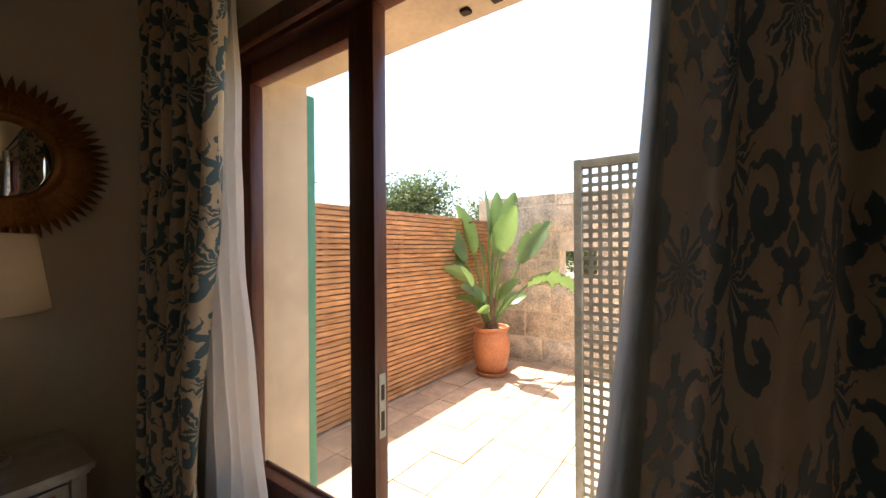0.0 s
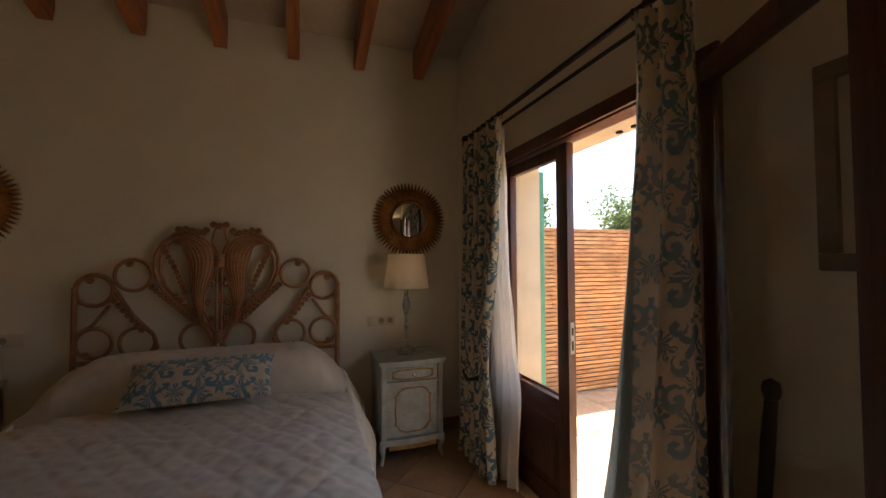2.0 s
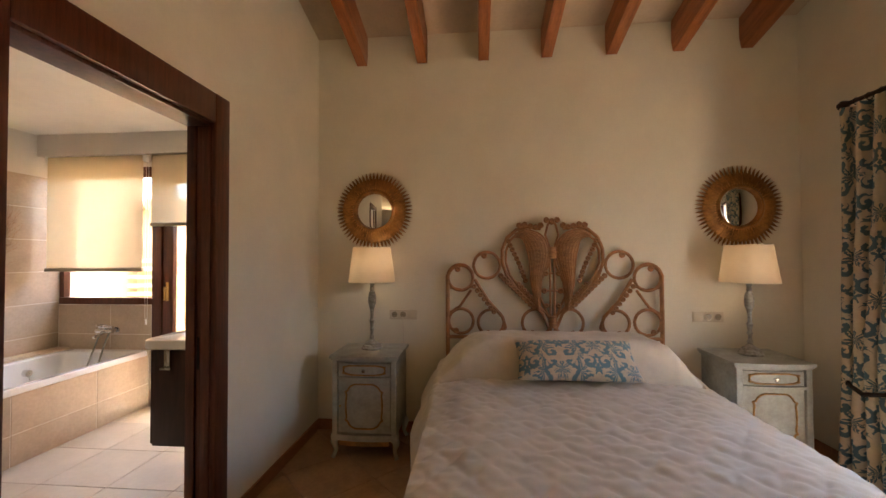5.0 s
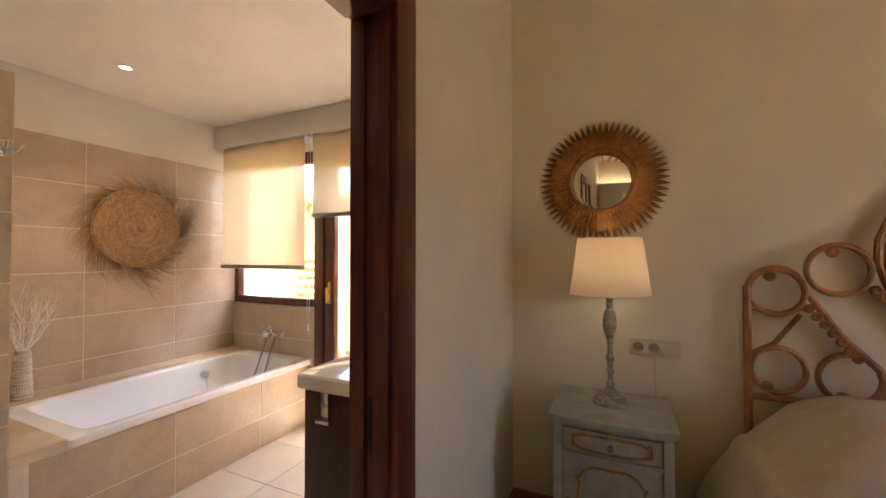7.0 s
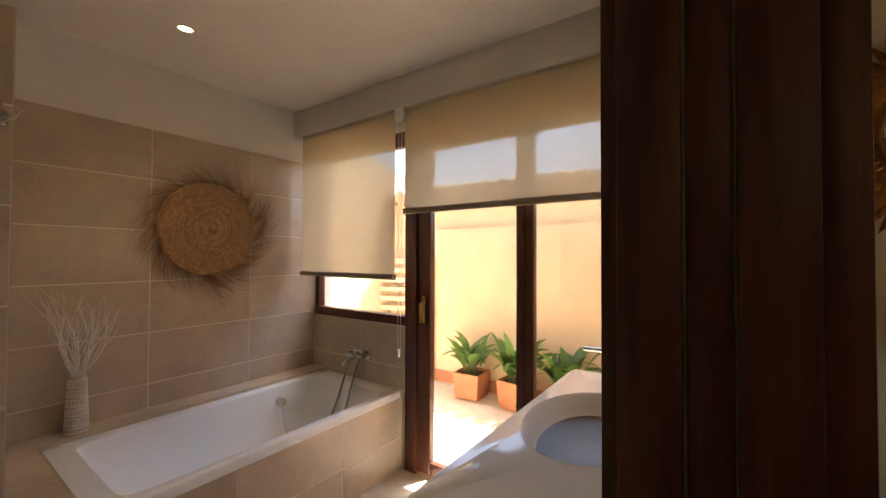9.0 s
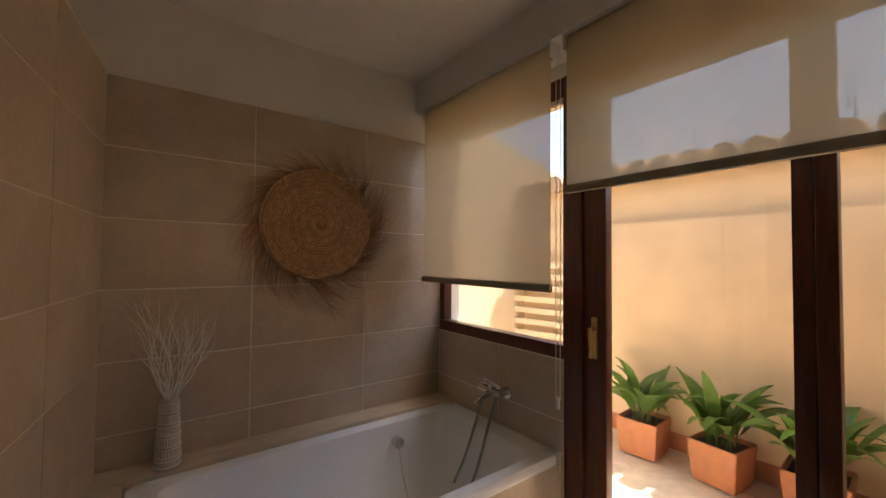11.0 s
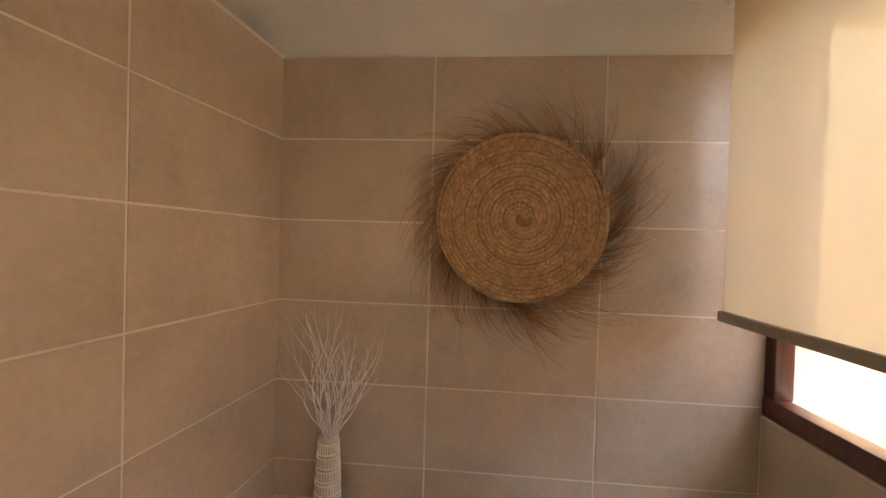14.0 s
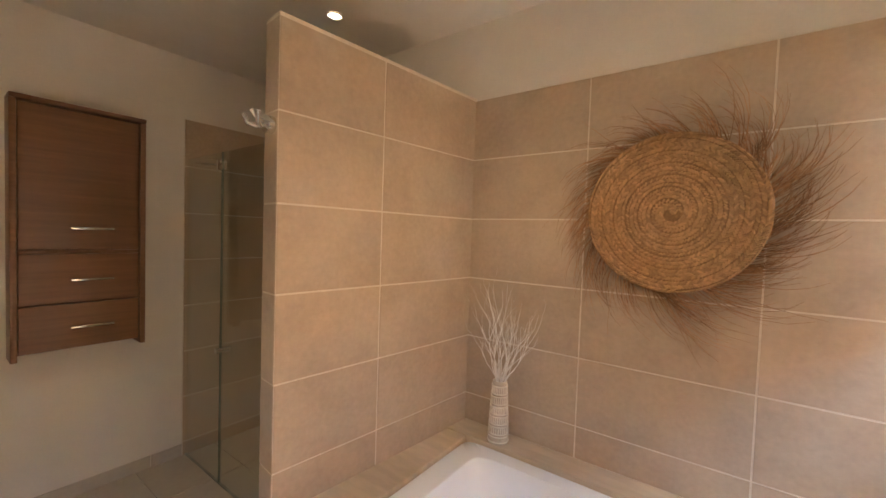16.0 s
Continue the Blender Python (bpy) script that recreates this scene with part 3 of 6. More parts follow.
part("handset", tube([(-0.05, -0.06, 0.03), (-0.02, -0.07, 0.05), (0.09, -0.06, 0.035)], [0.012, 0.018, 0.012], 10), CHROME, tap)
for x, dx in ((-0.03, -0.05), (0.06, -0.03)):
    part("hose", tube([(x, -0.065, -0.02), (x, -0.10, -0.09), (x + dx * 0.2, -0.128, -0.18), (x + dx * 0.6, -0.150, -0.28), (x + dx, -0.178, -0.38), (x + dx * 1.3, -0.225, -0.48)], 0.0075, 10), GALV, tap)

# shower glass at the mouth beside the partition
shower = thing("shower_screen", "clear glass shower screen with chrome fittings", "shower screen")
g1 = part("fixed_pane", block(-5.364, -5.356, -0.895, -0.418, 0.01, 1.93), SHOWER_PANE, shower, smooth=False)
g2 = part("door", block(-5.364, -5.356, -0.412, 0.675, 0.01, 1.93), SHOWER_PANE, shower, smooth=False)
for z in (0.35, 1.68):
    part("hinge", block(-5.375, -5.345, 0.60, 0.69, z, z + 0.09, 0.003), CHROME, shower, "chrome glass hinge")
part("brace", tube([(-5.36, -0.43, 1.86), (-5.41, -0.895, 1.915)], 0.009, 10), CHROME, shower)
part("clamp", block(-5.38, -5.34, -0.45, -0.41, 1.83, 1.885, 0.003), CHROME, shower)
part("knob", tube([(-5.40, -0.39, 0.80), (-5.32, -0.39, 0.80)], 0.016, 12), CHROME, shower)
GLASS_EDGE = mat("green_glass_edge", (0.22, 0.25, 0.22), 0.15, 0.1, 20, 90, 0)
for y in (-0.417, -0.411, -0.895):
    part("pane_edge", block(-5.3645, -5.3555, y - 0.0025, y + 0.0025, 0.01, 1.931), GLASS_EDGE, shower, "dark polished edge of the glass")
part("floor_seal", block(-5.366, -5.354, -0.89, 0.67, 0.004, 0.012), GALV, shower)
hook = thing("robe_hook", "chrome double robe hook on the partition's end", "hook", (-4.998, 0.715, 1.84))
part("rosette", tube([(-0.01, 0, 0), (0.012, 0, 0)], 0.028, 20), CHROME, hook)
for sgn in (-1, 1):
    part("prong", tube([(0.01, 0, 0), (0.035, sgn * 0.012, -0.012), (0.055, sgn * 0.03, -0.004), (0.06, sgn * 0.042, 0.024)], [0.008, 0.008, 0.007, 0.009], 10), CHROME, hook)
part("prong", tube([(0.01, 0, 0), (0.04, 0, 0.012), (0.06, 0, 0.034)], [0.008, 0.007, 0.009], 10), CHROME, hook)

# vanity
van = thing("vanity_cabinet", "dark wood wall-hung vanity cabinet", "cabinet")
part("body", block(-3.79, -3.40, 1.185, 2.285, 0.33, 0.885, 0.004), DARKWOOD, van)
for y in (1.19, 1.555, 1.92):
    d = part("drawer_front", block(-3.806, -3.79, y, y + 0.355, 0.34, 0.875, 0.003), DARKWOOD, van)
    part("handle", block(-3.825, -3.806, y + 0.10, y + 0.26, 0.80, 0.812, 0.003), CHROME, d)
hk = part("towel_hook", block(-3.70, -3.665, 1.160, 1.178, 0.78, 0.89, 0.004), CHROME, van, "brushed steel towel hook")
part("hook_lip", block(-3.715, -3.65, 1.146, 1.162, 0.775, 0.79, 0.003), CHROME, hk)


def basin_top():
    bm = bmesh.new()
    x0, x1, y0, y1 = -3.825, -3.40, 1.155, 2.31
    cx, cy = -3.61, 1.76
    n = 48
    def rect(i, inset=0.0, z=0.945):
        a = 2 * math.pi * i / n
        c, s_ = math.cos(a), math.sin(a)
        p = 30
        return bm.verts.new(((x0 + x1) / 2 + math.copysign(abs(c) ** (2 / p), c) * ((x1 - x0) / 2 - inset), (y0 + y1) / 2 + math.copysign(abs(s_) ** (2 / p), s_) * ((y1 - y0) / 2 - inset), z))
    def oval(i, ax, ay, z):
        a = 2 * math.pi * i / n
        return bm.verts.new((cx + ax * math.cos(a), cy + ay * math.sin(a), z))
    rings = [[rect(i, 0.006, 0.888) for i in range(n)], [rect(i, 0, 0.894) for i in range(n)], [rect(i, 0, 0.938) for i in range(n)], [rect(i, 0.008, 0.946) for i in range(n)]]
    for ax, ay, z in ((0.185, 0.285, 0.946), (0.178, 0.278, 0.950), (0.168, 0.268, 0.944), (0.15, 0.245, 0.90), (0.10, 0.17, 0.84), (0.03, 0.03, 0.825)):
        rings.append([oval(i, ax, ay, z) for i in range(n)])
    for a, b in zip(rings, rings[1:]):
        for i in range(n):
            j = (i + 1) % n
            bm.faces.new((a[i], a[j], b[j], b[i]))
    bm.faces.new(rings[-1])
    return bm


whole("washbasin_top", basin_top(), CERAMIC, "glossy white ceramic washbasin top on the vanity", "washbasin")
bar = thing("towel_bar", "chrome towel bar beside the washbasin", "towel bar", (0, 2.36, 1.03))
part("rod", tube([(-3.79, 0, 0), (-3.44, 0, 0)], 0.010, 12), CHROME, bar)
part("post", tube([(-3.44, 0, 0), (-3.398, 0, 0)], 0.016, 12), CHROME, bar)

# wall cabinet
wc = thing("wall_cabinet", "brown wood wall cabinet with a door and two drawers", "cabinet")
part("body", block(-5.075, -4.60, -0.90, -0.80, 0.85, 2.07, 0.003), OAKRED, wc)
for x in (-5.10, -4.598):
    part("side", block(x, x + 0.024, -0.90, -0.765, 0.825, 2.074, 0.003), OAKRED, wc)
part("top", block(-5.10, -4.574, -0.90, -0.76, 2.076, 2.097, 0.003), OAKRED, wc)
for z0, z1, n_ in ((1.368, 2.068, "door"), (1.348, 1.362, "divider"), (1.092, 1.342, "drawer"), (0.855, 1.086, "drawer")):
    d = part(n_, block(-5.072, -4.602, -0.80, -0.782, z0, z1, 0.003), OAKRED, wc)
    if n_ != "divider":
        z = z0 + (0.10 if n_ == "door" else (z1 - z0) * 0.44)
        part("handle", block(-4.96, -4.785, -0.772, -0.764, z, z + 0.012, 0.003), CHROME, d, "slim chrome handle")
        for x in (-4.95, -4.795):
            part("handle", block(x - 0.004, x + 0.004, -0.782, -0.766, z + 0.002, z + 0.010), CHROME, d)

# recessed ceiling spots
for x, y, on in ((-5.45, 1.375, 9), (-5.56, 0.30, 9), (-4.2, 0.3, 9)):
    sp = thing("ceiling_spot", "lit recessed ceiling spotlight with white ring", "spotlight", (x, y, 2.57), "bathroom spots")
    part("ring", lathe([(0.032, -0.001), (0.034, -0.005), (0.040, -0.004), (0.042, 0.0)], 24), CHROME, sp)
    bulb = bpy.data.materials.get("lit_bulb")
    if not bulb:
        bulb = bpy.data.materials.new("lit_bulb")
        bulb.use_nodes = True
        bb = bulb.node_tree.nodes["Principled BSDF"]
        bb.inputs["Emission Color"].default_value, bb.inputs["Emission Strength"].default_value = (1, 0.80, 0.52, 1), 0.7
    part("bulb", lathe([(0, -0.002), (0.026, -0.002), (0.033, 0.0)], 20), bulb, sp, "glowing bulb")
    d = bpy.data.lights.new("spot_lamp", "SPOT")
    d.energy, d.color, d.spot_size, d.spot_blend, d.shadow_soft_size = on * 0.12, (1.0, 0.78, 0.52), radians(95), 0.8, 0.03
    so = new("spot_lamp", d)
    so.matrix_world = look((x, y, 2.55), (x, y, 0))

# ---------------------------------------------------------------- outside: patio
ground = structure("ground", block(-400, 400, -400, 400, -0.9, -0.16), GRASS, "dry ground reaching the horizon", "ground")
patio = structure("pavement_patio", block(0.85, 4.9, -3.5, 2.75, -0.16, -0.012), MORTAR, "mortar bed of the patio paving", "pavement")
fence = thing("slat_fence", "larch fence of narrow horizontal slats", "fence", (0, 2.55, 0))
FH, FP = 1.79, 0.0455
slat_me = mesh_of("slat", block(0.86, 4.50, -0.011, 0.011, 0, 0.0365, 0.003), FENCE, False)
for i in range(39):
    piece("slat", slat_me, fence, pose(0, random.uniform(-0.0015, 0.0015), 0.02 + i * FP))
for x in (0.9, 1.8, 2.7, 3.6, 4.45):
    part("post", block(x - 0.03, x + 0.03, 0.014, 0.07, 0, FH, 0.003), FENCE, fence)
# dark sheet added behind the slats so their gaps read as shade
part("backing", block(0.86, 4.50, 0.072, 0.085, 0, FH - 0.02), DARKWOOD, fence, "added dark sheet that shades the gaps between the slats")

stone_wall = structure("wall_stone", block(4.514, 4.72, -3.5, 1.19, -0.16, 2.08), MORTAR, "mortar core of the stone garden wall")
structure("wall_stone_end", block(4.514, 4.72, 1.62, 2.75, -0.16, 2.08), MORTAR, "mortar core of the stone garden wall's end")
structure("wall_stone_low", block(4.514, 4.72, 1.19, 1.62, -0.16, 1.06), MORTAR, "mortar core below the wall's opening")
structure("wall_stone_high", block(4.514, 4.72, 1.19, 1.62, 1.385, 2.08), MORTAR, "mortar core above the wall's opening")

screen = thing("perforated_screen", "grey perforated steel privacy screen with square holes", "screen", (1.38, 0, 0))
part("frame", block(-0.015, 0.015, 0.46, 0.49, 0.0, 1.765, 0.003), GALV, screen)
part("frame", block(-0.015, 0.015, -0.52, -0.49, 0.0, 1.765, 0.003), GALV, screen)
part("frame", block(-0.014, 0.014, -0.49, 0.46, 1.735, 1.763, 0.003), GALV, screen)
part("frame", block(-0.014, 0.014, -0.49, 0.46, 0.03, 0.06, 0.003), GALV, screen)
bm = bmesh.new()
P = 0.0345
ny, nz = 27, 48
for i in range(ny + 1):
    y = -0.485 + i * 0.95 / ny
    cuboid(bm, -0.0012, 0.0012, y - 0.0075, y + 0.0075, 0.06, 1.735)
for k in range(nz + 1):
    z = 0.06 + k * 1.675 / nz
    cuboid(bm, -0.0014, 0.0014, -0.49, 0.46, z - 0.0075, z + 0.0075)
part("mesh_plate", bm, GALV, screen, smooth=False)

# courtyard behind the bathroom
court = structure("pavement_courtyard", block(-7.6, -3.2, 2.65, 4.3, -0.16, -0.012), MORTAR, "mortar bed of the courtyard paving", "pavement")
bm = block(-7.6, -3.3, 4.25, 4.5, -0.16, 1.75)
cuboid(bm, -7.6, -3.3, 4.31, 4.5, 1.75, 2.13)
structure("wall_courtyard", bm, OCHRE, "ochre rendered courtyard wall with a ledge")
structure("wall_courtyard_end", block(-3.54, -3.2, 2.75, 4.25, -0.16, 2.05), OCHRE, "ochre rendered return wall of the courtyard")
bm = bmesh.new()
vs = [bm.verts.new((-6.75, y, z)) for y, z in ((2.75, -0.16), (7.5, -0.16), (7.5, 1.80), (2.75, 2.92))]
f = bm.faces.new(vs)
r = bmesh.ops.extrude_face_region(bm, geom=[f])
for v in r["geom"]:
    if isinstance(v, bmesh.types.BMVert):
        v.co.x -= 0.25
structure("wall_courtyard_side", bm, CREAM, "cream wall with a sloping top beside the courtyard")
lad = thing("slatted_rack", "cream slatted wooden rack leaning on the courtyard wall", "rack", (-6.45, 4.16, 0), rz=10)
for x in (-0.42, 0.42):
    part("post", block(x - 0.03, x + 0.03, -0.03, 0.03, 0.0, 1.5, 0.004), CREAM, lad)
for i in range(11):
    part("slat", block(-0.39, 0.39, -0.012, 0.012, 0.2 + i * 0.115, 0.255 + i * 0.115, 0.004), CREAM, lad)
# assumed eave, out of view, added to block the sun from the bath
structure("roof_eave_sun_block", block(-6.3, -3.2, 2.75, 3.15, 2.42, 2.50), CREAM, "unseen cream eave added to keep sun off the bathroom glazing", "eave")
structure("baseboard_courtyard", block(-6.74, -3.55, 4.236, 4.249, 0.002, 0.13, 0.003), TERRACOTTA, "terracotta skirting along the courtyard wall", "baseboard")
# barrel tiles on the courtyard wall
cap_me = mesh_of("roof_tile", tube([(0, -0.13, 0), (0, 0.17, 0.05)], 0.085, 14), PATIO_TILE)
coping = structure("roof_coping", block(-7.6, -3.3, 4.24, 4.5, 2.13, 2.155), MORTAR, "mortar bed of the wall's tile coping", "coping")
for i in range(21):
    piece("roof_tile", cap_me, coping, pose(-7.5 + i * 0.20, 4.30, 2.17))
out_lamp = thing("wall_lantern", "grey square outdoor wall lamp", "lamp", (-3.62, 3.6, 1.80))
part("housing", block(-0.08, 0.08, -0.09, 0.09, 0.02, 0.12, 0.006), GALV, out_lamp)
part("diffuser", block(-0.07, 0.07, -0.08, 0.08, 0.0, 0.02, 0.003), CERAMIC, out_lamp)

# ---------------------------------------------------------------- bedroom things
SKIN = mat("rattan", (0.37, 0.175, 0.07), 0.5, 0.25, 10, 120, 0.3)
WEAVE = mat("woven_cane", (0.42, 0.215, 0.095), 0.55, 0.3, 40, 160, 0.9, stretch=(0.4, 1, 3), dist=0.003)
QUILT = mat("quilted_bedspread", (0.66, 0.59, 0.475), 0.75, 0.05, 9, 260, 0.25, dist=0.001, sheen=0.3)
CUSHION = damask("blue_damask_cushion", (0.60, 0.51, 0.37), (0.13, 0.235, 0.28), 0.105, 0.36)
PAINT = mat("distressed_grey_blue_paint", (0.42, 0.44, 0.41), 0.55, 0.12, 7, 50, 0.25, second=(0.30, 0.30, 0.26))
GILT = mat("gilt_moulding", (0.42, 0.23, 0.07), 0.45, 0.25, 20, 90, 0.2, metal=0.3)
SHADE = translucent(mat("linen_shade", (0.66, 0.58, 0.48), 0.8, 0.03, 30, 400, 0.3, dist=0.001), 0.5, (0.72, 0.56, 0.40))
LAMPWOOD = mat("turned_grey_wood", (0.40, 0.40, 0.37), 0.5, 0.2, 22, 90, 0.2, second=(0.13, 0.11, 0.09), stretch=(1, 1, 2.5))
PLASTIC = mat("ivory_plastic", (0.62, 0.55, 0.44), 0.35, 0.03, 10, 60, 0)
# wells and pin holes are flat; their recess shade is put into these colours
SOCKET_SHADE = mat("socket_well_shade", (0.34, 0.29, 0.22), 0.45, 0.05, 10, 60, 0)
DARKHOLE = mat("socket_shadow", (0.12, 0.10, 0.08), 0.5, 0.05, 10, 60, 0)
STRAW = mat("esparto_braid", (0.50, 0.30, 0.145), 0.7, 0.1, 15, 120, 0.4, island=0.24)
# straw colour darkened to paint the shade between the braid's strands
STRAW_SHADE = mat("shaded_esparto_base", (0.33, 0.195, 0.092), 0.85, 0.2, 15, 120, 0.4)
FRINGE = mat("esparto_fringe", (0.42, 0.235, 0.12), 0.8, 0.2, 15, 120, 0.2, island=0.3)
VASE = mat("taupe_stoneware", (0.55, 0.47, 0.38), 0.7, 0.12, 20, 120, 0.3)
VASE_RIB = mat("pale_slip", (0.74, 0.68, 0.58), 0.6, 0.08, 20, 120, 0.3)
TWIG = mat("white_twig", (0.88, 0.85, 0.80), 0.7, 0.08, 20, 120, 0.3)
WARDROBE = mat("cream_lacquer", (0.72, 0.66, 0.55), 0.45, 0.03, 5, 60, 0.05)
LEAF = translucent(mat("aspidistra_leaf", (0.12, 0.215, 0.045), 0.3, 0.3, 6, 60, 0.2, island=0.45), 0.35, (0.20, 0.34, 0.05))
BANANA = translucent(mat("strelitzia_leaf", (0.14, 0.215, 0.075), 0.3, 0.2, 6, 50, 0.3, island=0.25), 0.35, (0.26, 0.38, 0.10))
STEM = mat("green_stem", (0.14, 0.20, 0.05), 0.5, 0.2, 8, 60, 0.2)
BARK = mat("fibrous_bark", (0.17, 0.10, 0.055), 0.9, 0.3, 10, 60, 0.8, dist=0.01)
TREE = translucent(mat("olive_leaf", (0.11, 0.14, 0.06), 0.6, 0.3, 3, 30, 0, island=0.4), 0.3, (0.14, 0.19, 0.05))


def damask_panel(name, fn, nu, nv, wid, hei, material, parent, back=None, label=""):
    ob = part(name, surface(fn, nu, nv, uv=lambda u, v: (u * wid, v * hei)), material, parent, label)
    return ob


# bed -----------------------------------------------------------
BX0, BX1, BY0, BY1, BZ = -2.17, -0.50, -0.12, 2.12, 0.615
bed = thing("bed", "double bed made up with a quilted cream bedspread", "bed")
part("base", block(BX0 + 0.05, BX1 - 0.05, BY0 + 0.05, BY1, 0.10, 0.34, 0.01), DARKWOOD, bed)
part("mattress", block(BX0 + 0.03, BX1 - 0.03, BY0 + 0.03, BY1, 0.34, 0.57, 0.04), CERAMIC, bed)
for x in (BX0 + 0.12, BX1 - 0.12):
    for y in (BY0 + 0.15, BY1 - 0.1):
        part("leg", lathe([(0.0, 0), (0.025, 0), (0.032, 0.10), (0, 0.10)], 12, (x, y, 0)), DARKWOOD, bed)


CREASE = 1.655


def spread(u, v):
    """Bedspread: u across with both hangs, v from the foot up over the pillows."""
    drop = 0.50
    w = BX1 - BX0
    s = u * (w + 2 * drop) - drop
    y = BY0 + 0.0 + v * (BY1 - BY0)
    r = 0.07
    over = 0.0
    if y > CREASE:
        t = min(1.0, (y - CREASE) / 0.22)
        over = 0.245 * math.sin(t * math.pi / 2) ** 0.7
        if y > 1.93:
            over -= 0.03 * ((y - 1.93) / 0.19) ** 2
    top = BZ + over
    quilt = 0.0
    if s < 0 or s > w:
        d = -s if s < 0 else s - w
        out = 0.022 * (1 - math.exp(-d * 9)) + 0.018 * math.sin(y * 9 + d * 3) * min(1, d * 4)
        out += 0.15 * min(1, max(0, (y - 0.9) / 0.7)) * min(1, d / 0.30) ** 0.8
        x = BX0 - out if s < 0 else BX1 + out
        top -= 0.03 + over * 0.85
        z = top - d
        if d < r:
            k = d / r
            z = top - r * (1 - math.cos(k * math.pi / 2)) * 0.8
            x += (-1 if s < 0 else 1) * 0.0
    else:
        x = BX0 + s
        edge = min(s, w - s)
        z = top - (0.03 + over * 0.85) * max(0, 1 - edge / 0.32) ** 2
    if abs(y - CREASE) < 0.04 and 0 <= s <= w:
        z -= 0.022 * (1 - abs(y - CREASE) / 0.04)
    pa, pb = (s + y * 0.75) / 0.15, (s - y * 0.75) / 0.15
    da, db = abs(pa - round(pa)) * 0.12, abs(pb - round(pb)) * 0.12
    q = (1 - math.exp(-(da / 0.015) ** 2)) * (1 - math.exp(-(db / 0.015) ** 2))
    z += (0.0055 if y < CREASE else 0.003) * q
    nz = noise.noise(Vector((x * 5, y * 5, 0.3))) * 0.012 + noise.noise(Vector((x * 16, y * 22, 1.3))) * 0.008
    if CREASE < y < CREASE + 0.30 and 0 <= s <= w:
        # the spread bulges forward over the pillows' front
        y -= 0.085 * math.sin((y - CREASE) / 0.30 * math.pi) ** 0.8 * min(1, min(s, w - s) / 0.15)
    return Vector((x, y, max(0.07, z + nz)))


part("bedspread", surface(spread, 270, 240), QUILT, bed, "quilted cream bedspread drawn over the pillows")


def foot(u, v):
    x = BX0 + u * (BX1 - BX0)
    z = BZ - v * 0.52
    p = spread((0.50 + u * (BX1 - BX0)) / (BX1 - BX0 + 1.0), 0.0)
    return Vector((p.x, BY0 - 0.02 * math.sin(v * 2) - 0.012 * math.sin(x * 11) * v, p.z - v * 0.5))


part("foot_drop", surface(foot, 60, 12), QUILT, bed)

# cushion
def cushion(u, v):
    a, b = u * 2 - 1, v * 2 - 1
    return Vector((a * 0.37 * (1 - 0.06 * (1 - abs(b)) * 0 - 0.05 * (1 - b * b) * abs(a) ** 4), 0, b * 0.155 * (1 - 0.07 * (1 - a * a))))


cu = thing("cushion", "oblong blue and cream damask cushion on the bed", "cushion")
cu.matrix_basis = pose(-1.305, 1.575, 0.765, -52, 0, 0)
for side in (-1, 1):
    part("cover", surface(lambda u, v: cushion(u, v) + Vector((0, side * 0.075 * (max(0, (1 - abs(2 * u - 1) ** 2.6) * (1 - abs(2 * v - 1) ** 2.6))) ** 0.55, 0)), 48, 28, uv=lambda u, v: ((u - 0.5) * 0.74 + 2.1, v * 0.31 + 0.05)), CUSHION, cu, "damask front" if side < 0 else "")

# rattan headboard ----------------------------------------------
hb = thing("headboard", "carved rattan headboard with scrolls and a woven tulip", "headboard", (-1.332, 2.165, 0.0))


def hb_tube(points, r=0.014, closed=False, name="cane"):
    part(name, tube([(x, 0, z) for x, z in points], r, 8, closed), SKIN, hb)


def ring_at(x, z, r, rad=0.0125):
    part("ring", tube([(x + r * math.cos(a), 0, z + r * math.sin(a)) for a in (2 * math.pi * i / 30 for i in range(30))], rad, 8, True), SKIN, hb)


bead_me = mesh_of("curl", lathe([(0, -0.012), (0.013, -0.012), (0.02, -0.006), (0.022, 0), (0.02, 0.006), (0.013, 0.012), (0.006, 0.007), (0, 0.011)], 14), SKIN)


def curl(x, z, s=1.0):
    piece("curl", bead_me, hb, pose(x, -0.006, z, 90, 0, 0) @ Matrix.Scale(s, 4))


